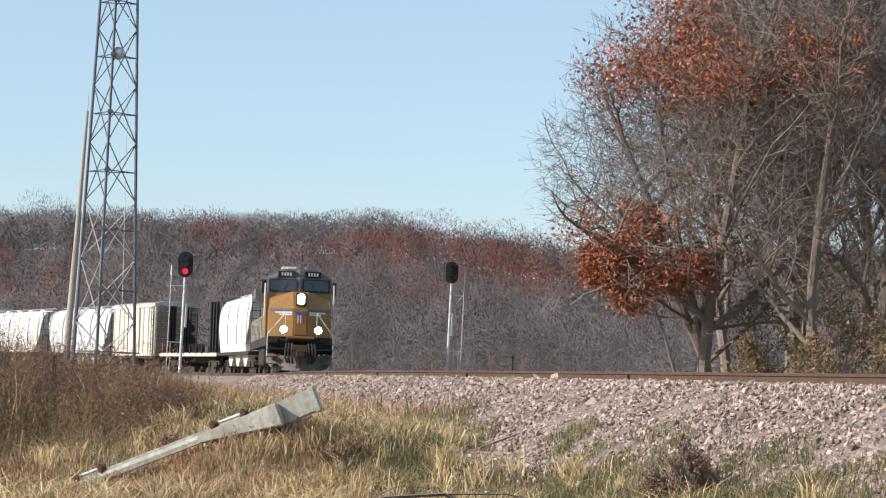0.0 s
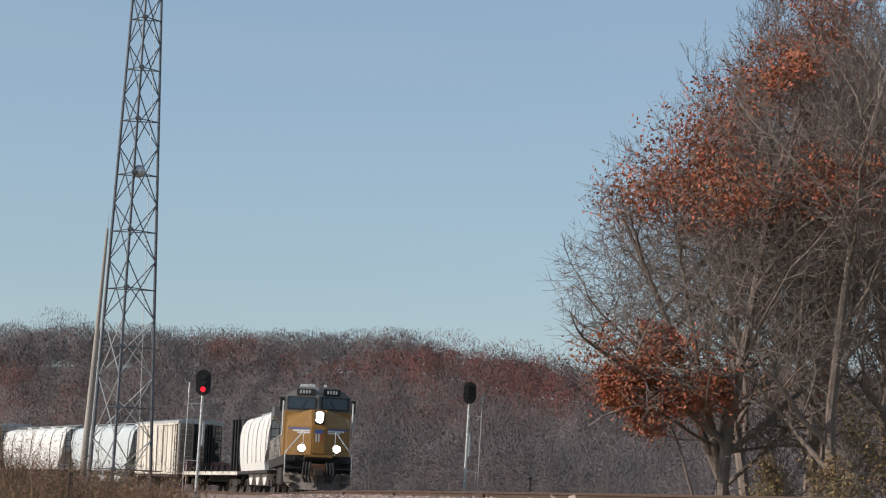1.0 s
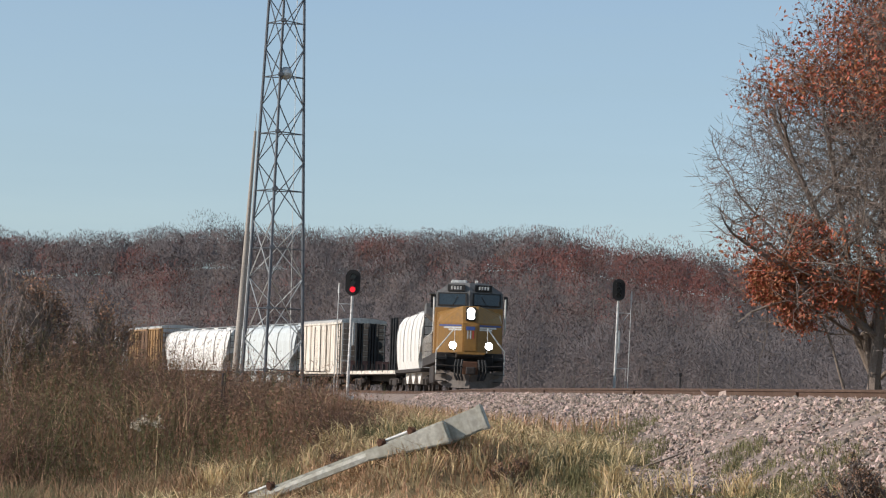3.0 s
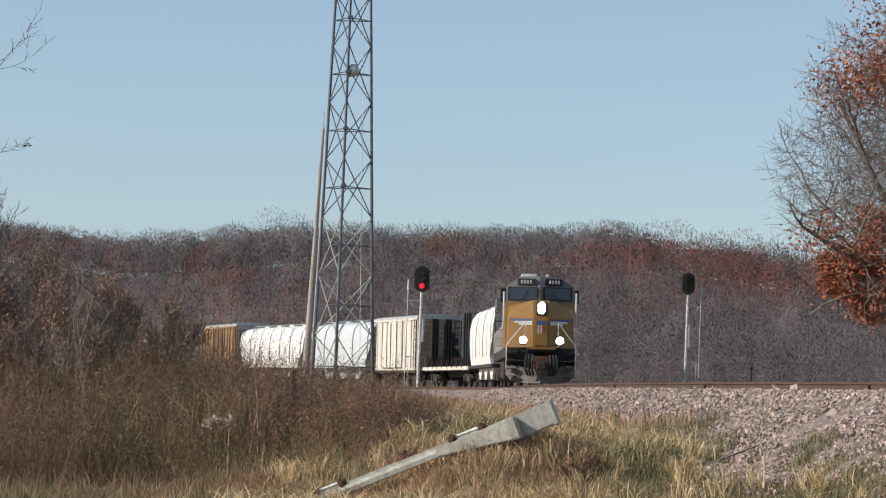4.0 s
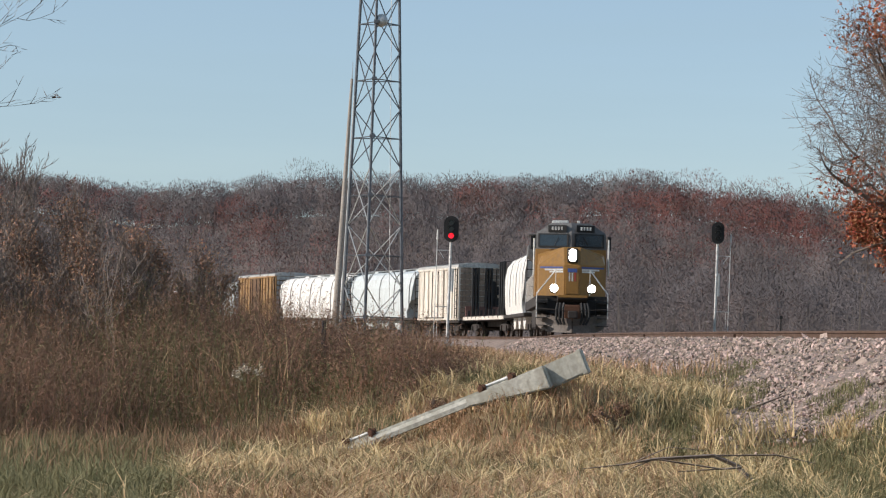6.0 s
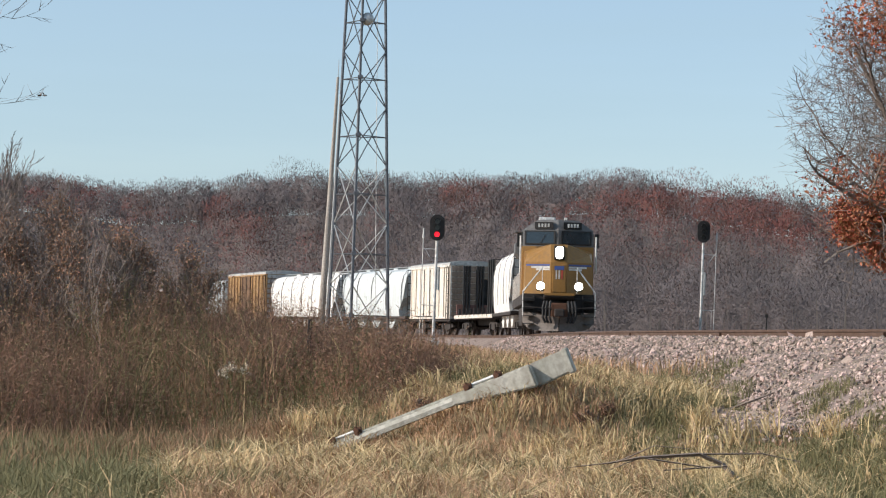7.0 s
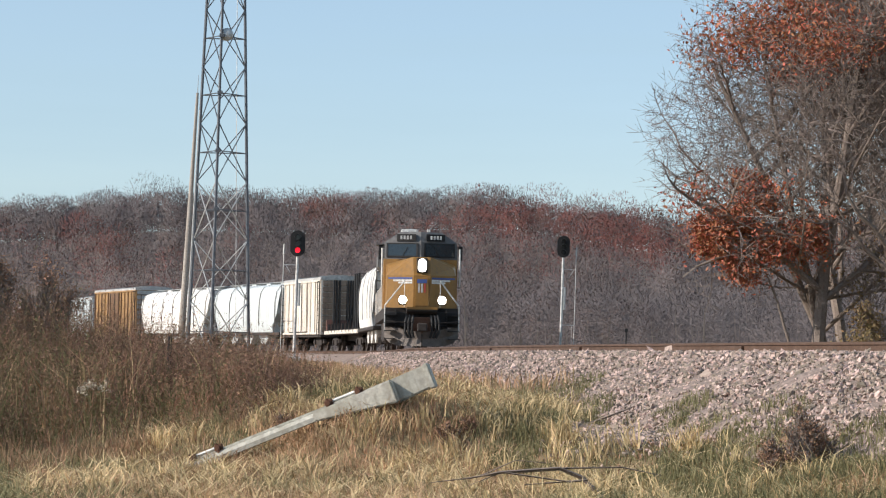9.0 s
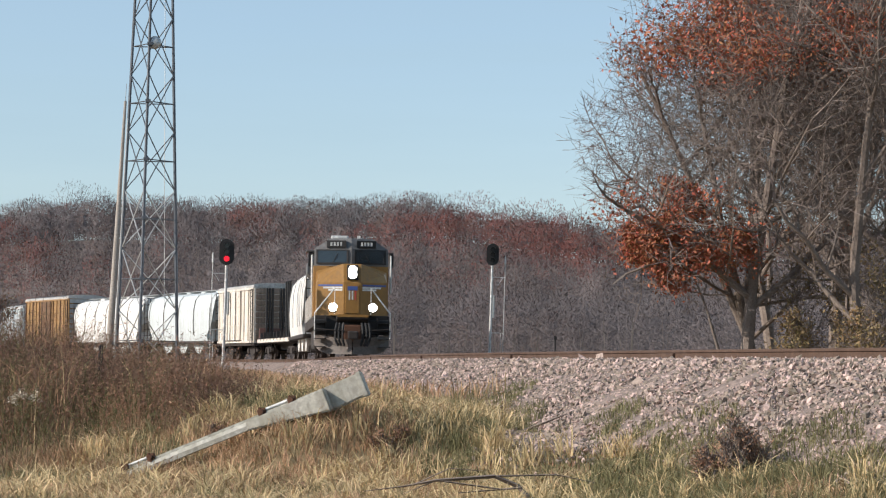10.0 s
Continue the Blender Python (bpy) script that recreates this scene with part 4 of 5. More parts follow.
def branching(seed, height, radius, levels=5, spread=0.75, start=0.3, lean=(0, 0), upward=0.25, kids=(5, 5, 5, 4, 3), crown=None, long=1.0):
    """The limbs of a bare tree by level, and the tips of its twigs. crown: an ellipsoid (x, z, rx, rz, ry) that the twigs keep within."""
    rng = random.Random(seed)
    out = [[] for _ in range(levels + 1)]
    tips = []

    def outside(p, level):
        # limbs end before the crown's edge and leave it to the twigs
        if crown is None:
            return False
        return ((p.x - crown[0]) / crown[2]) ** 2 + ((p.z - crown[1]) / crown[3]) ** 2 + (p.y / crown[4]) ** 2 > (0.0, 0.70, 0.88, 1.0, 1.08, 1.12)[level] + 0.12 * math.sin(p.x * 3.1 + p.z * 2.3)

    def grow(p, d, length, r, level):
        segs = 6 if level == 0 else 5 if level == 1 else 4 if level < 4 else 2
        pts = [(p.copy(), r)]
        for k in range(segs):
            jit = 0.07 if level == 0 else 0.20
            d = (d + Vector((rng.gauss(0, jit), rng.gauss(0, jit), rng.gauss(0, jit) + (upward if level else 0.05) * 0.3))).normalized()
            q = p + d * (length / segs)
            if level and outside(q, level):
                break
            r2 = r * (1 - 0.75 * (k + 1) / segs) if level == levels else r * (1 - 0.66 * (k + 1) / segs)
            out[level].append((p.copy(), q.copy(), pts[-1][1], r2))
            pts.append((q.copy(), r2))
            p = q
        n_seg = len(pts) - 1
        if not n_seg:
            return
        if level == levels:
            tips.append((p.copy(), d.copy()))
            return
        n = max(1, round(kids[min(level, len(kids) - 1)] * n_seg / segs))
        low = start if level == 0 else 0.15
        for k in range(n):
            f = low + (1 - low) * (k + rng.random()) / n
            i = min(int(f * n_seg), n_seg - 1)
            a, b = pts[i], pts[i + 1]
            g = f * n_seg - i
            at = a[0].lerp(b[0], g)
            axis = (b[0] - a[0]).normalized()
            turn = Vector((rng.gauss(0, 1), rng.gauss(0, 0.8), rng.gauss(0, 0.6))).normalized()
            turn = (turn - axis * turn.dot(axis)).normalized()
            nd = (axis * (1 - spread * 0.5) + turn * spread + Vector((0, 0, upward))).normalized()
            rr = (a[1] + (b[1] - a[1]) * g) * rng.uniform(0.45, 0.65)
            grow(at, nd, length * long * rng.uniform(0.42, 0.66) * (1.15 - 0.45 * f), max(rr, 0.007), level + 1)
        grow(p, d, length * 0.45, max(pts[-1][1], 0.007), level + 1)

    grow(Vector((0, 0, -0.3)), Vector((lean[0], lean[1], 1)).normalized(), height * 0.72, radius, 0)
    return out, tips


def leaf_tris(points, rng, per, size, scatter):
    n = len(points) * per
    if not n:
        return np.zeros((0, 3, 3))
    c = np.repeat(np.asarray(points, float), per, axis=0) + rng.normal(0, scatter, (n, 3))
    a = rng.normal(size=(n, 3))
    a /= np.linalg.norm(a, axis=1)[:, None]
    b = np.cross(a, rng.normal(size=(n, 3)))
    b /= np.linalg.norm(b, axis=1)[:, None]
    s = size * rng.uniform(0.6, 1.4, (n, 1))
    t1 = np.stack([c - a * s, c + b * s * 0.5, c + a * s], 1)
    t2 = np.stack([c - a * s, c + a * s, c - b * s * 0.5 + np.cross(a, b) * s * 0.2], 1)
    return np.concatenate([t1, t2])


def tree(label, at, seed, height, radius, leafy=None, leaf_mat=None, leaf_per=5, leaf_size=0.06, scatter=0.14, bark=None, **kw):
    """A tree of limbs and twigs; leafy(p) tells which tips still carry leaves."""
    x, y = at
    t = thing("tree", label, "tree", pose(x, y, float(ground_z(x, y))))
    limbs, tips = branching(seed, height, radius, **kw)
    tubes("trunk", limbs[0] + limbs[1] + limbs[2], bark or BARK, t, n=8)
    ribbons("crown", [r for lv in limbs[3:] for r in lv], TWIG, t)
    if leafy:
        rng = np.random.default_rng(seed)
        pts = [tuple(p) for p, d in tips if leafy(p)]
        tri = leaf_tris(pts, rng, leaf_per, leaf_size, scatter)
        if len(tri):
            tagged(slivers("foliage", tri, leaf_mat or OAK_LEAF, t, "dead leaves still on the twigs"), kind="stuff")
    return t


def build_trees():
    # the oak that leans out towards the line, with russet leaves in patches
    def oak(p):
        spots = ((-3.0, 9.7, 1.0, 0.8), (-1.6, 10.9, 1.5, 1.4), (-0.6, 12.4, 1.3, 1.1), (1.0, 13.2, 1.4, 0.9), (-0.6, 9.3, 1.3, 0.8), (2.6, 9.8, 1.4, 1.0), (-1.9, 4.1, 1.9, 1.2), (-3.7, 5.0, 0.7, 0.6))
        blob = min(((p.x - x) / rx) ** 2 + ((p.z - z) / rz) ** 2 for x, z, rx, rz in spots)
        return blob + 0.5 * math.sin(p.x * 4.1 + p.z * 3.3 + p.y * 2.7) + 0.45 * math.sin(p.x * 7.3 - p.z * 6.1 + p.y * 5.0) < 0.7

    tree("oak with bare grey twigs and patches of russet leaves", (10.4, 70), 4, 15.5, 0.2, oak, leaf_per=5, leaf_size=0.062, lean=(0.06, -0.03), spread=1.0, start=0.12, upward=0.2,
         kids=(13, 8, 6, 6, 4), crown=(3.6, 6.6, 8.9, 7.3, 5.0), long=1.12)
    tree("leaning bare oak with spreading fine grey twigs", (11.3, 72.5), 5, 14, 0.15, oak, leaf_per=5, leaf_size=0.062, lean=(-0.16, 0), spread=1.0, start=0.15, upward=0.15,
         kids=(12, 8, 6, 6, 4), crown=(2.9, 6.3, 8.2, 6.8, 5.0), long=1.12)
    tree("bare oak stem fanning out in fine grey twigs", (10.9, 71.2), 6, 13, 0.13, lean=(-0.2, 0), spread=0.9, start=0.15, upward=0.1,
         kids=(8, 6, 5, 4, 3), crown=(2.0, 7.0, 7.4, 5.6, 4.5), long=1.12)
    tree("low leaning oak stem full of russet leaves", (10.2, 69.6), 7, 5.6, 0.06, lambda p: p.x < 0.3 and p.z > 2.6 and math.sin(p.x * 4 + p.z * 5) + math.sin(p.x * 2.1 - p.z * 3 + 1) > -0.1, leaf_per=6, leaf_size=0.055,
         lean=(-0.38, 0.05), spread=0.9, start=0.3, upward=0.08, kids=(11, 7, 5, 4, 3), crown=(-1.5, 4.2, 2.0, 1.6, 2.0), long=1.0)
    spots = [(13.0, 68, 15, 0.18), (13.9, 73, 17, 0.2), (15.4, 70, 18, 0.2), (16.9, 67, 16, 0.18), (18.4, 72, 18, 0.2), (12.6, 78, 17, 0.19), (14.8, 80, 19, 0.22), (17.6, 80, 19, 0.22), (20.6, 76, 19, 0.22), (19.8, 69, 17, 0.2)]
    for i, (x, y, h, r) in enumerate(spots):
        tree("tall bare grey-brown tree at the wood's edge", (x, y), 20 + i, h, r,
             (lambda p: math.sin(p.x * 1.3 + p.z * 0.9 + 1.0) + math.sin(p.z * 0.8 - p.y) > 1.0) if i in (1, 2, 4, 6) else None,
             leaf_per=7, leaf_size=0.05, spread=0.8, start=0.12, upward=0.3, kids=(10, 6, 6, 5, 3), crown=(0.3, 9.0, 3.8, 9.0, 4.0))
    # undergrowth under the wood's edge
    for i in range(15):
        x, y = 11.6 + i * 0.7, 68 + 3.0 * math.sin(i * 2.1)
        tree("yellow-green and brown brush under the trees", (x, y), 60 + i, 2.2 + 1.5 * abs(math.sin(i * 1.7)), 0.035,
             (lambda p: math.sin(p.x * 3 + p.z * 2) > -0.5), BRUSH_LEAF, leaf_per=2, leaf_size=0.05, levels=4, spread=0.7, start=0.05, kids=(9, 5, 4, 3))
    # thin pale tree at the weeds' edge, and brown shrubs before it
    tree("slim pale bare tree with fine twigs", (-17.8, 49), 91, 12.0, 0.08, lambda p: False, levels=5, spread=0.75, start=0.2, upward=0.25, kids=(9, 5, 4, 3, 2))
    slim = tree("slim pale bare tree with a last dead leaf", (-14.9, 46.5), 92, 8.6, 0.08, lambda p: False, levels=5, spread=0.8, start=0.15, upward=0.2, kids=(9, 5, 4, 3, 2))
    tubes("long_twig", [(Vector(p), Vector(q), r, r * 0.6) for p, q, r in (((0.0, 0.0, 3.6), (1.3, 0.1, 5.0), 0.016), ((1.3, 0.1, 5.0), (3.1, 0.3, 5.7), 0.007), ((3.1, 0.3, 5.7), (4.62, 0.5, 6.1), 0.003))], TWIG, slim)
    slivers("dead_leaf", leaf_tris([(4.62, 0.5, 6.08)], np.random.default_rng(5), 7, 0.05, 0.03), BARK, slim, "curled dark dead leaf")
    tree("tall thin dry weed stalk with few side stems", (-7.9, 42), 130, 3.0, 0.014, levels=3, spread=0.5, start=0.4, upward=0.5, kids=(5, 3, 2))
    for i, (x, y, h) in enumerate(((-11.6, 46.3, 4.9), (-11.0, 47.4, 4.2), (-12.2, 47, 5.2))):
        tree("slim bare sapling with upright grey twigs", (x, y), 95 + i, h, 0.03, levels=4, spread=0.5, start=0.1, upward=0.4, kids=(9, 6, 4, 3))
    for i, (x, y, h) in enumerate(((-9.2, 44, 2.9), (-10.3, 45, 3.3), (-11.3, 44, 3.4), (-8.2, 45, 2.5), (-12.3, 45, 3.4), (-9.8, 47, 3.1), (-7.3, 46, 2.1))):
        tree("brown leafless shrub with russet dry leaves", (x, y), 100 + i, h, 0.03, (lambda p: math.sin(p.x * 4 + p.z * 3) > -0.2), WEED, leaf_per=2, leaf_size=0.024, scatter=0.10, levels=4,
             spread=0.6, start=0.03, upward=0.5, kids=(13, 7, 5, 4))


def build_clumps():
    """Dead brown weeds standing in the grass before the bank."""
    for i, (x, y, h) in enumerate(((4.0, 27.9, 0.9), (4.3, 28.2, 0.8), (3.75, 28.1, 0.7), (4.15, 28.6, 0.75), (0.1, 33.8, 0.5), (0.35, 34.1, 0.45), (-0.9, 31.5, 0.5), (-2.2, 35.8, 0.5))):
        tree("dead brown weed clump in the grass", (x, y), 140 + i, h, 0.012, (lambda p: math.sin(p.x * 14 + p.z * 11) > -0.4), WEED, leaf_per=3, leaf_size=0.016, scatter=0.04, levels=3, spread=0.75,
             start=0.03, upward=0.45, kids=(14, 7, 5))


def blades(name, label, x, y, rng, height, width, material, lean=0.5, bend=0.5):
    """Grass: each blade is two bent pieces that taper."""
    n = len(x)
    z = np.maximum(ground_z(x, y), np.where(y < 46, bed_z(beside(x, y)), -9.0)) - 0.02
    h = np.broadcast_to(height, (n,)) * rng.uniform(0.5, 1.25, n)
    an = rng.uniform(0, 2 * np.pi, n)
    d = np.stack([np.cos(an), np.sin(an), np.zeros(n)], 1)
    fa = rng.uniform(0, 2 * np.pi, n)
    s = np.stack([np.cos(fa), np.sin(fa) * 0.4, np.zeros(n)], 1) * (width * rng.uniform(0.6, 1.4, n))[:, None]
    p = np.stack([x, y, z], 1)
    le = lean * rng.uniform(0.1, 1, n)
    m = p + d * (h * le * 0.35)[:, None] + np.array([0, 0, 1]) * (h * 0.6)[:, None]
    t = p + d * (h * le * (0.7 + bend))[:, None] + np.array([0, 0, 1]) * (h * (1 - 0.25 * le))[:, None]
    v = np.stack([p - s, p + s, m + s * 0.7, m - s * 0.7, t], 1).reshape(-1, 3)
    k = np.arange(n)[:, None] * 5
    f4 = (k + np.array([0, 1, 2, 3])).tolist()
    f3 = (k + np.array([3, 2, 4])).tolist()
    ob = raw(name, v.tolist(), f4 + f3, material)
    return tagged(ob, label, "grass", kind="stuff")


def in_weeds(x, y):
    """Where the tall weeds stand."""
    edge = 34.6 + 0.25 * (x + 14) + 0.8 * np.sin(x * 0.8)
    limit = -2.2 - 0.085 * (y - 37) - 0.6 * np.sin(y * 0.9)
    return (y > edge) & (x < limit)


def by_post(x, y):
    """Nearness to the camera's side of the fallen post, 0 to 1."""
    a, d = np.array([-3.78, 34.9]), np.array([3.615, -0.6])
    f = np.clip(((x - a[0]) * d[0] + (y - a[1]) * d[1]) / (d @ d), -0.05, 1.0)
    u, v = x - a[0] - f * d[0], y - a[1] - f * d[1]
    return np.clip(1.3 - np.hypot(u, v) / 1.3, 0, 1) * (v < 0.25) * (f < 0.7)


def on_spill(x, y):
    """Where stones have slid down over the grass."""
    return np.hypot((x - 2.45 - 0.1 * np.sin(y * 3)) / (0.78 + 0.15 * np.sin(y * 5)), (y - 35.0) / 2.1) < 1


def build_grass():
    rng = np.random.default_rng(21)

    def tufts(n, x0, x1, y0, y1, per, spread):
        cx, cy = rng.uniform(x0, x1, n), rng.uniform(y0, y1, n)
        k = rng.integers(per // 2, per * 3 // 2, n)
        sd = np.repeat(spread * rng.uniform(0.5, 1.5, n), k)
        return np.repeat(cx, k) + rng.normal(0, 1, k.sum()) * sd, np.repeat(cy, k) + rng.normal(0, 1, k.sum()) * sd, np.repeat(rng.random(n), k), np.repeat(rng.uniform(0.6, 1.35, n), k)

    def patchy(x, y, s):
        return np.sin(x * 1.1 + s) * np.sin(y * 0.7 + s * 2) + 0.5 * np.sin(x * 2.3 + y * 1.2 + s)

    x, y, u, tall = tufts(6200, -10.5, 7.5, 20, 46, 52, 0.15)
    w = beside(x, y)
    keep = (abs(x) < y * 0.32 + 0.5) & (w > 4.2 - 0.5 * ease((x - 2.9) / 1.0) * ease((40 - y) / 3) - 1.0 * ease((y - 38) / 6) + 0.3 * np.sin(y * 1.7)) & ~in_weeds(x, y)
    keep &= ~(on_spill(x, y) & (rng.random(len(x)) < 0.96))
    keep &= ~((w < 4.7 - 0.5 * ease((x - 2.9) / 1.0)) & (u < 0.5))
    x, y, u, tall = x[keep], y[keep], u[keep], tall[keep]
    tall = tall * (1 - 0.22 * by_post(x, y)) * (1 - 0.62 * (np.hypot((x - 2.4) / 1.2, (y - 32.6) / 1.6) < 1)) * (1 - 0.25 * (w[keep] < 5.5)) * (1 + 0.35 * ease((29 - y) / 5))
    g = patchy(x, y, 3.0) + 2.0 * ease((x - 0.8) / 1.0) + 2.1 * ease((-x / y - 0.15) / 0.035) * ease((40 - y) / 4) - 0.1
    green = g + (u - 0.5) * 1.2 > 0.55
    russet = ~green & (patchy(x, y, 7.0) + (u - 0.5) * 1.3 + 1.2 * ease((-x - 4.4) / 1.0) * ease((y - 32.5) / 1.5) > 0.35 + 0.75 * ease((31 - y) / 3))
    for pick, name, label, m, lean in ((russet, "russet_grass", "red-brown dead grass and stems", RUSSET_GRASS, 1.1), (~green & ~russet, "dry_grass", "tall dry straw-coloured grass on the bank", DRY, 1.15), (green, "green_grass", "patches of dull green grass among the straw", GREEN, 0.8)):
        blades(name, label, x[pick], y[pick], rng, 0.265 * tall[pick], 0.0062, m, lean)
    # pale arching tufts that stand out
    x, y, u, tall = tufts(720, -4.6, 5, 22, 42, 46, 0.10)
    k = (beside(x, y) > 4.6 - 1.2 * ease((y - 38) / 6)) & (by_post(x, y) < 0.2) & ~in_weeds(x, y) & ~on_spill(x, y) & ((x < 2.6) | (u < 0.3))
    blades("grass_tufts", "pale arching tufts of dead grass", x[k], y[k], rng, 0.40 * tall[k], 0.0085, STRAW, 1.2, 0.8)
    # thatch low on the ground
    x, y = rng.uniform(-10, 7.5, 54000), rng.uniform(20, 46, 54000)
    k = (beside(x, y) > 4.4 - 1.1 * ease((y - 38) / 6)) & (abs(x) < y * 0.32) & ~on_spill(x, y)
    blades("thatch", "short matted dead grass", x[k], y[k], rng, 0.13, 0.009, RUSSET_GRASS, 1.4)
    # seed stalks before the weeds
    x, y = rng.uniform(-9.5, -3.5, 2600), rng.uniform(26, 37, 2600)
    k = (x < -4.2 - 0.1 * (37 - y)) & (abs(x) < y * 0.32)
    blades("seed_stalks", "grey-tan seed stalks of tall grass", x[k], y[k], rng, 0.55, 0.006, RUSSET_GRASS, 0.7, 0.4)
    # rougher growth from the bank back to the signals
    x, y = rng.uniform(-22, 4, 60000), rng.uniform(44, 128, 60000)
    k = (beside(x, y) > 3.2) & (abs(x) < y * 0.28) & ~(in_weeds(x, y) & (y < 62))
    blades("far_dry_grass", "dry grass beside the track further off", x[k], y[k], rng, 0.42, 0.014, DRY, 0.6)


def build_weeds():
    """The bank of tall brown weeds."""
    rng = np.random.default_rng(33)
    n = 48000
    x, y = rng.uniform(-15.5, -1.2, n), rng.uniform(33.5, 58, n)
    k = in_weeds(x + rng.normal(0, 0.25, n), y + rng.normal(0, 0.3, n)) & (beside(x, y) > 4) & (abs(x) < y * 0.31)
    k &= (y < 47) | (rng.random(n) < 0.6)
    x, y = x[k], y[k]
    n = len(x)
    z = ground_z(x, y) - 0.03
    clump = 1 + 0.30 * np.sin(x * 2.3 + y) * np.sin(y * 1.7 - x) + 0.24 * np.sin(x * 4.1 - y * 1.9) + 0.15 * np.sin(x * 7.7 + y * 3.1)
    h = (0.72 + 1.0 * ease((-x - 2.6) / 6.5)) * clump * rng.uniform(0.5, 1.25, n) * (1 - 0.3 * ease((y - 44) / 6))
    base = np.stack([x, y, z], 1)
    tip = base + np.stack([rng.normal(0, 0.3, n) * h, rng.normal(0, 0.3, n) * h, h], 1)
    s = np.zeros((n, 3))
    s[:, 0] = rng.uniform(0.0025, 0.0055, n)
    tris = [np.stack([base - s, base + s, tip], 1)]
    for q in range(19):
        f = rng.uniform(0.2, 1.0, (n, 1))
        p = base + (tip - base) * f
        d = rng.normal(size=(n, 3)) * np.array([1, 1, 0.7]) + np.array([0, 0, 0.5])
        d /= np.linalg.norm(d, axis=1)[:, None]
        ln = rng.uniform(0.04, 0.13, (n, 1)) * (1.2 - 0.6 * f)
        wv = np.cross(d, rng.normal(size=(n, 3)))
        wv /= np.linalg.norm(wv, axis=1)[:, None]
        wd = rng.uniform(0.003, 0.0065, (n, 1))
        tris.append(np.stack([p - wv * wd, p + wv * wd, p + d * ln], 1))
    green = rng.random(n) < 0.12 + 0.25 * np.sin(x * 0.9 + y * 0.5) + 0.2 * ease((40 - y) / 3)
    dark = ~green & (np.sin(x * 1.9 + y * 0.8) * np.sin(y * 1.3 - x * 0.7) + rng.normal(0, 0.25, n) > 0.25)
    pick, deep = np.concatenate([green] * 20), np.concatenate([dark] * 20)
    tris = np.concatenate(tris)
    tagged(slivers("brown_weeds", tris[~pick & ~deep], WEED), "dense bank of tall brown dead weeds", "weeds", kind="stuff")
    tagged(slivers("umber_weeds", tris[deep], WEED_DARK), "dark umber clumps of weeds in the bank", "weeds", kind="stuff")
    tagged(slivers("green_weeds", tris[pick], WEED_GREEN), "dull green stems among the brown weeds", "weeds", kind="stuff")
    # pale stalks and one fluffy seed head
    m = 160
    x, y = rng.uniform(-13, -2.6, m), rng.uniform(37, 44, m)
    k = in_weeds(x, y)
    x, y = x[k], y[k]
    blades("pale_stalks", "pale dry stalks standing in the weeds", x, y, rng, 1.3, 0.006, STRAW, 0.5, 0.2)
    # a stand of pale reed leaves among the weeds
    x, y = rng.normal(-5.65, 0.42, 130), rng.normal(39.2, 0.35, 130)
    blades("reed_leaves", "pale tan arching reed leaves in the weeds", x, y, rng, 1.2, 0.011, DRY, 0.9, 0.5)
    plume = thing("seed_head", "fluffy white seed head of a weed", "plant", pose(-5.30, 38.2, float(ground_z(-5.30, 38.2))))
    part("stem", rod(bmesh.new(), (0, 0, 0), (0.03, 0, 0.74), 0.01, 0.006), WEED, plume)
    for cx, cz in ((-0.14, 0.74), (0.0, 0.80), (0.15, 0.78)):
        pts = [(cx + rng.normal(0, 0.055), rng.normal(0, 0.05), cz + rng.normal(0, 0.035)) for _ in range(24)]
        tagged(slivers("fluff", leaf_tris(pts, rng, 4, 0.02, 0.02), PALE, plume), kind="stuff")


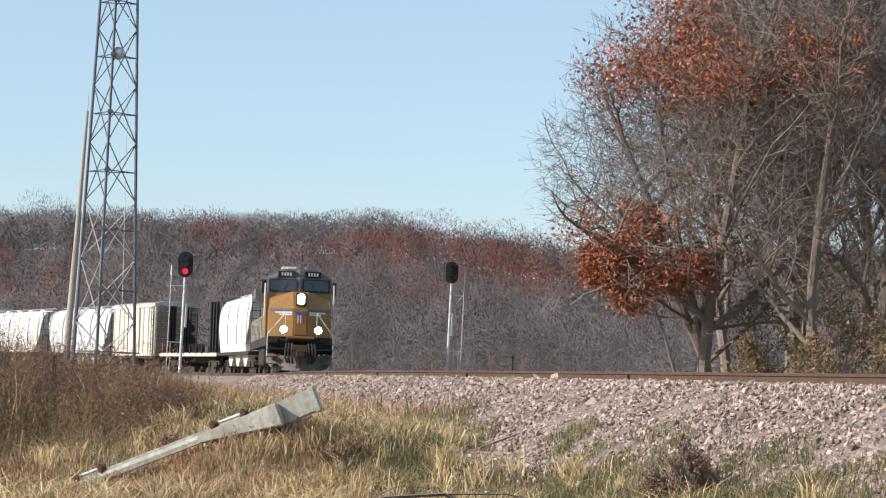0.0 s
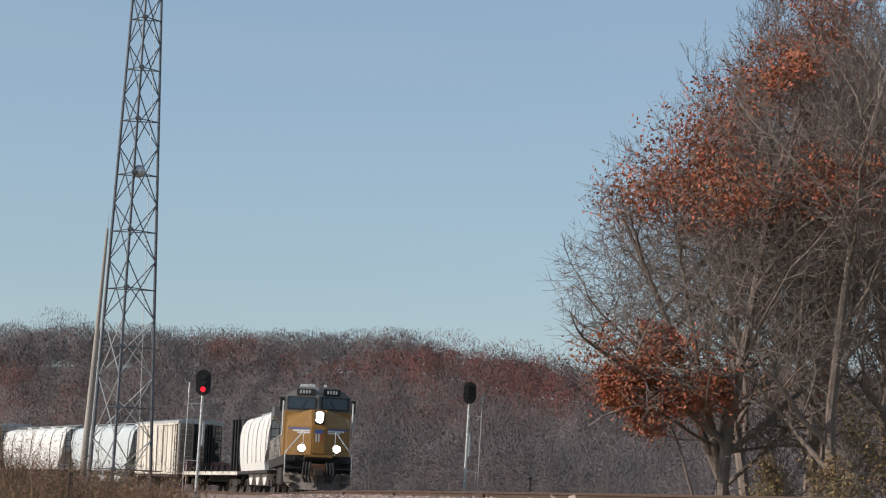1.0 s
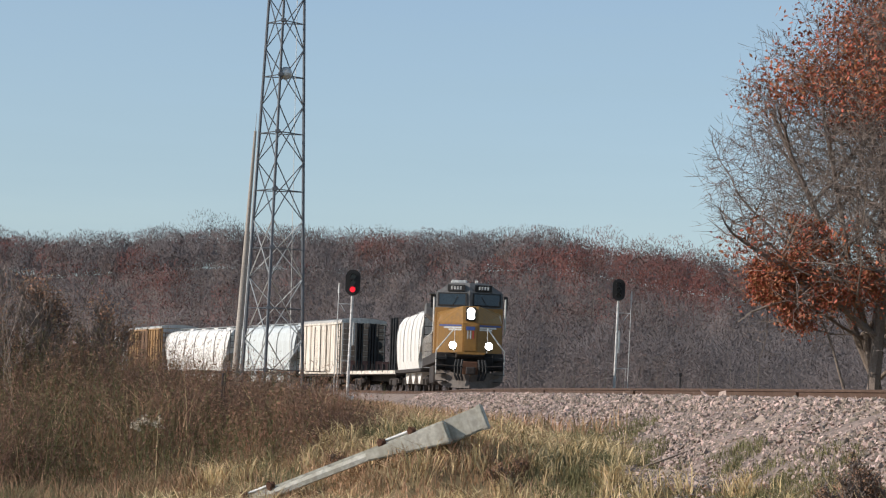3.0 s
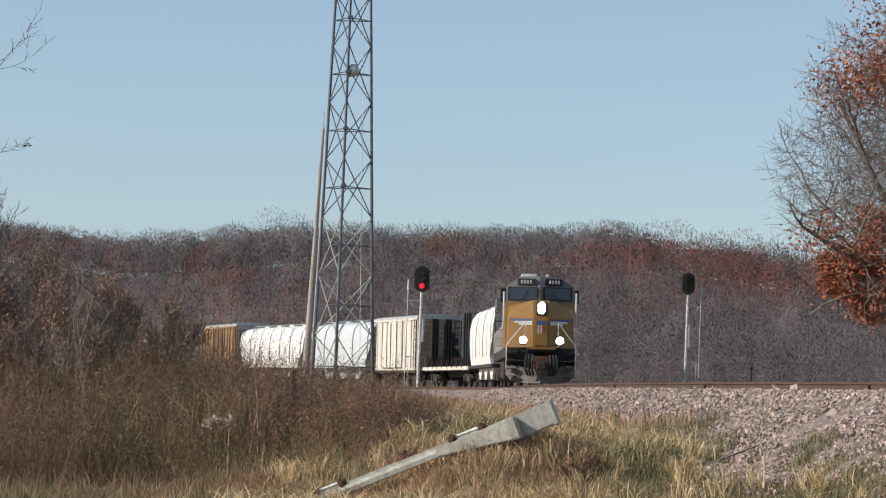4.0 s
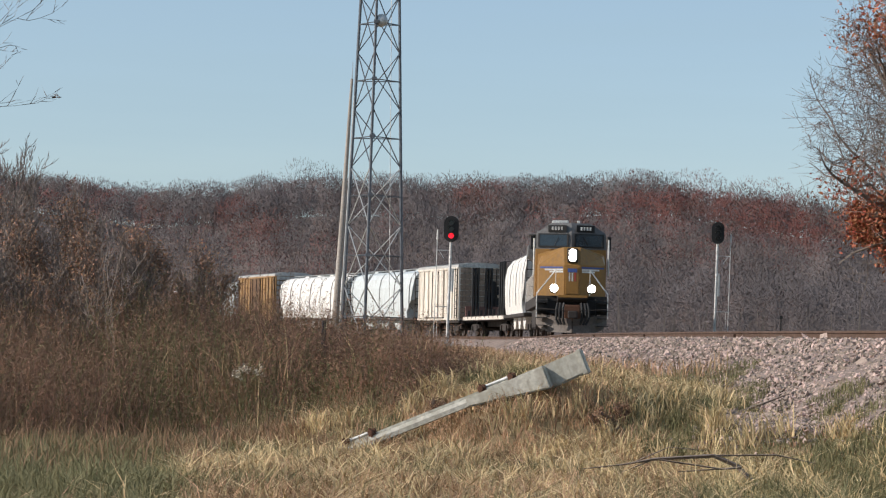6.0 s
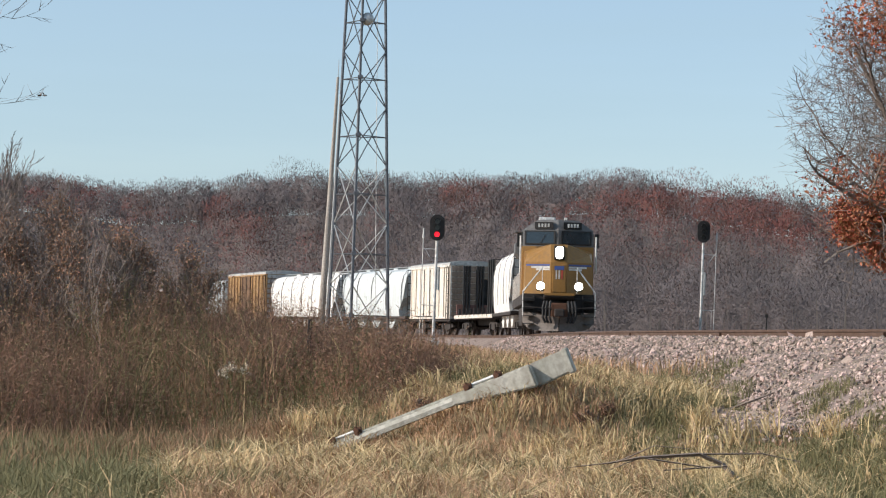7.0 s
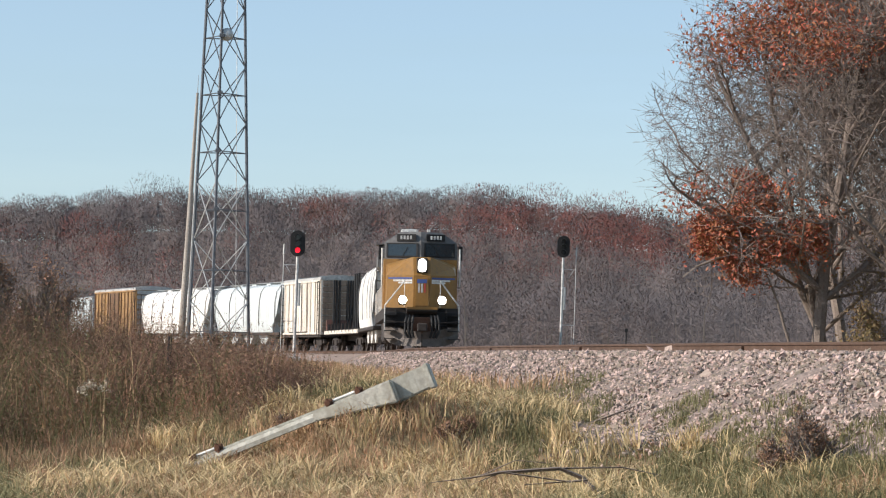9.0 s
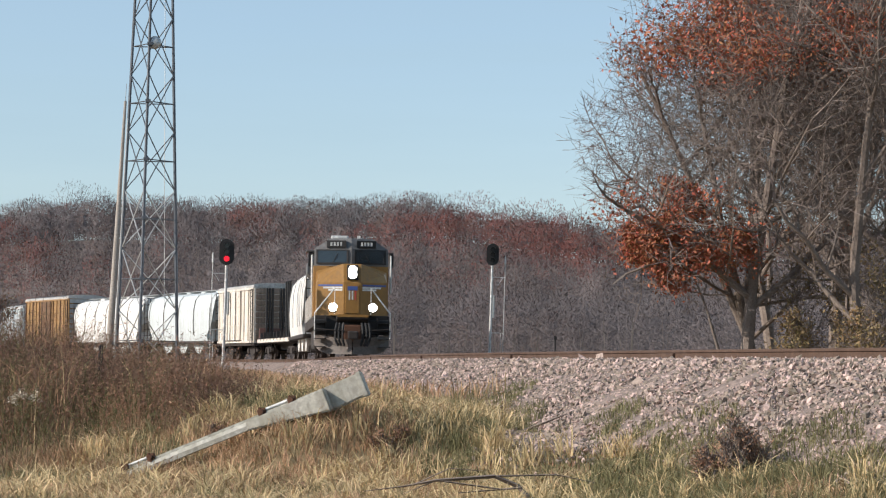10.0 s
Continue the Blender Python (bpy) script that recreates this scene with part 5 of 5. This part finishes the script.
def build_branches():
    """Dead branches lying on the bank."""
    for label, m, runs in (
            ("dead grey branch lying in the grass", pose(0.35, 28.0, float(ground_z(0.35, 28.0)) + 0.47, 0, 0, 0),
             [((-0.45, 0, -0.06), (0, 0, 0.0), 0.005, 0.012), ((-0.1, 0, -0.12), (0.35, 0, 0.07), 0.005, 0.009), ((0.6, -0.1, -0.06), (1.3, 0, 0.0), 0.008, 0.014), ((1.75, -0.1, -0.45), (1.2, -0.2, -0.62), 0.022, 0.014), ((1.2, -0.2, -0.62), (0.3, -0.2, -0.5), 0.014, 0.006),
              ((1.75, -0.1, -0.45), (2.3, 0, -0.22), 0.026, 0.014), ((1.45, -0.1, -0.55), (0.6, -0.3, -0.75), 0.014, 0.007), ((0, 0, 0.0), (0.35, 0, 0.07), 0.012, 0.02), ((0.35, 0, 0.07), (1.0, 0.1, 0.12), 0.02, 0.026), ((1.0, 0.1, 0.12), (1.25, 0.1, 0.02), 0.026, 0.03), ((1.25, 0.1, 0.02), (1.75, -0.1, -0.45), 0.03, 0.03),
              ((0.35, 0, 0.07), (1.1, -0.1, -0.02), 0.012, 0.01), ((1.1, -0.1, -0.02), (1.3, 0, 0.0), 0.01, 0.012), ((1.0, 0.1, 0.12), (1.7, 0.2, 0.14), 0.012, 0.01), ((1.7, 0.2, 0.14), (2.15, 0.3, 0.05), 0.01, 0.004),
              ((0.1, 0, 0.02), (0.5, 0.1, 0.2), 0.008, 0.006), ((0.5, 0.1, 0.2), (0.9, 0.2, 0.17), 0.006, 0.004)]),
            ("dark stick lying on the stones", pose(2.15, 35.0, float(ground_z(2.15, 35.0)) + 0.14, 0, 0, 0),
             [((0, 0, -0.02), (0.3, 0, 0.1), 0.02, 0.018), ((0.3, 0, 0.1), (0.55, 0, 0.2), 0.018, 0.008), ((0, 0, -0.02), (-0.25, 0, -0.1), 0.02, 0.012)])):
        t = thing("dead_branch", label, "branch", m)
        for a, b, r0, r1 in runs:
            tubes("stick", [(Vector(a), Vector(b), r0, r1)], BARK, t, n=7)


def build_far_woods():
    """Bare woods on the hill: each tree is a trunk and a crown of many fine upright twigs."""
    rng = np.random.default_rng(8)
    n = 4500
    x, y = rng.uniform(-170, 150, n), rng.uniform(170, 540, n)
    tx = np.interp(y, LINE_Y, LINE_X)
    k = ((x > tx + 14) & (y > 185) | (y > 345) | ((x < tx - 10) & (y > 300))) & (abs(x + 8) < y * 0.30 + 8)
    x, y = x[k], y[k]
    n = len(x)
    z = ground_z(x, y)
    h = rng.uniform(5.5, 9.2, n) * np.where(y < 240, 0.85, 1.0)
    r = h * rng.uniform(0.36, 0.55, n)
    tone = 0.55 * np.sin(x * 0.06 + 1.0) * np.sin(y * 0.035 + x * 0.02) + rng.normal(0, 0.33, n)
    tone -= 0.45 * (y < 335)
    # single crowns that rise over the ridge
    lone = np.array([(-57, 478, 13.5, -1), (-53, 480, 12.5, -1), (17, 478, 11.5, 0.6), (21, 476, 12.2, 0.6), (28, 470, 11.8, 0.6), (33, 470, 12.5, 0.7), (37, 468, 11.5, 0.9), (-27, 470, 11.5, 0.6), (-22, 470, 11.5, 0.6), (8, 480, 11, 1.0)])
    lone[:, 2] -= 1.8
    x, y, h, tone = (np.concatenate([p, q]) for p, q in zip((x, y, h, tone), lone.T))
    z, r, n = ground_z(x, y), np.concatenate([r, np.full(len(lone), 4.2)]), len(x)
    # stands of russet oak on the ridge and the slope
    tone += 2.4 * np.exp(-((x - 32) / 6.5) ** 2 - ((y - 402) / 24) ** 2) + 1.3 * np.exp(-((x - 11) / 4.5) ** 2 - ((y - 430) / 10) ** 2) + 1.1 * np.exp(-((x + 19) / 6) ** 2 - ((y - 440) / 10) ** 2) + 1.0 * np.exp(-((x - 14) / 5) ** 2 - ((y - 350) / 10) ** 2) + 0.7 * np.exp(-((x + 55) / 20) ** 2 - ((y - 400) / 30) ** 2) + 0.7 * (y > 430) * np.exp(-((x - 22) / 22) ** 2)
    groups = {"russet": tone > 0.74, "umber": (tone <= 0.74) & (tone > 0.42), "grey": tone <= 0.42}
    trunks = []
    for name, pick in groups.items():
        idx = np.where(pick)[0]
        rep = np.repeat(idx, np.where(y[idx] < 290, 760, np.where(y[idx] < 380, 460, np.where(y[idx] < 430, 340, 480))))
        m = len(rep)
        u = rng.normal(size=(m, 3))
        u /= np.linalg.norm(u, axis=1)[:, None]
        u *= rng.uniform(0.45, 1.0, (m, 1)) ** 0.5
        c = np.stack([x[rep] + u[:, 0] * r[rep], y[rep] + u[:, 1] * r[rep], z[rep] + h[rep] * 0.56 + u[:, 2] * h[rep] * 0.44], 1)
        d = np.stack([u[:, 0] * 0.7, u[:, 1] * 0.7, 0.55 + 0.4 * u[:, 2]], 1) + rng.normal(0, 0.33, (m, 3))
        d /= np.linalg.norm(d, axis=1)[:, None]
        w = np.cross(d, u * 1.1 + rng.normal(0, 0.25, (m, 3)) + np.array([0, -0.45, 0]))
        w /= np.linalg.norm(w, axis=1)[:, None]
        far = np.clip(y[rep], 180, 520)[:, None] / 450
        ln = rng.uniform(0.25, 0.75, (m, 1)) * far
        wd = rng.uniform(0.03, 0.058, (m, 1)) * far
        if name != "grey":
            ln, wd = ln * 0.75, wd * 1.35
        crown = np.stack([c - w * wd, c + w * wd, c + d * ln], 1)
        # each twig turns its face outwards and takes the light as its part of the crown does
        facing = np.cross(crown[:, 1] - crown[:, 0], crown[:, 2] - crown[:, 0])
        back = (facing * u).sum(1) < 0
        crown[back] = crown[back][:, ::-1]
        out = 0.7 * u / np.linalg.norm(u, axis=1)[:, None] + np.array([0, 0, 0.6])
        out /= np.linalg.norm(out, axis=1)[:, None]
        b = np.stack([x[idx], y[idx], z[idx] - 0.3], 1)
        top = b + np.stack([rng.normal(0, 0.4, len(idx)), np.zeros(len(idx)), h[idx] * 0.8], 1)
        sx = np.zeros((len(idx), 3))
        sx[:, 0] = 0.10
        trunk = np.stack([b - sx, b + sx, top], 1)
        trunks.append(trunk[rng.random(len(idx)) < 0.4])
        paint = {"russet": FAR_RED, "umber": FAR_DARK, "grey": FAR_GREY}[name]
        ob = slivers("far_woods", crown, paint)
        ob.data.normals_split_custom_set_from_vertices(np.repeat(out, 3, axis=0).tolist())
        tagged(ob, {"russet": "russet oak crowns in the woods on the hill", "umber": "dark brown crowns in the woods on the hill", "grey": "bare grey-brown woods covering the hill"}[name], "woods", kind="stuff")

    tagged(slivers("far_trunks", np.concatenate(trunks), FAR_TRUNK), "pale bare trunks in the woods on the hill", "woods", kind="stuff")


build_ground()
build_train()
lattice_tower()
wood_pole()
signal("railway_signal", "railway signal with red light lit on silver mast", (-5.86, 100, 1.45), 6.55, -0.55, True, 1.0)
signal("railway_signal", "unlit black railway signal on a silver mast", (5.62, 119, 1.5), 7.47, 0.62, False, 1.0)
fallen_post()
small_posts()
build_trees()
build_far_woods()
build_grass()
build_weeds()
build_branches()
build_clumps()
build_track()
build_stones()
motions()
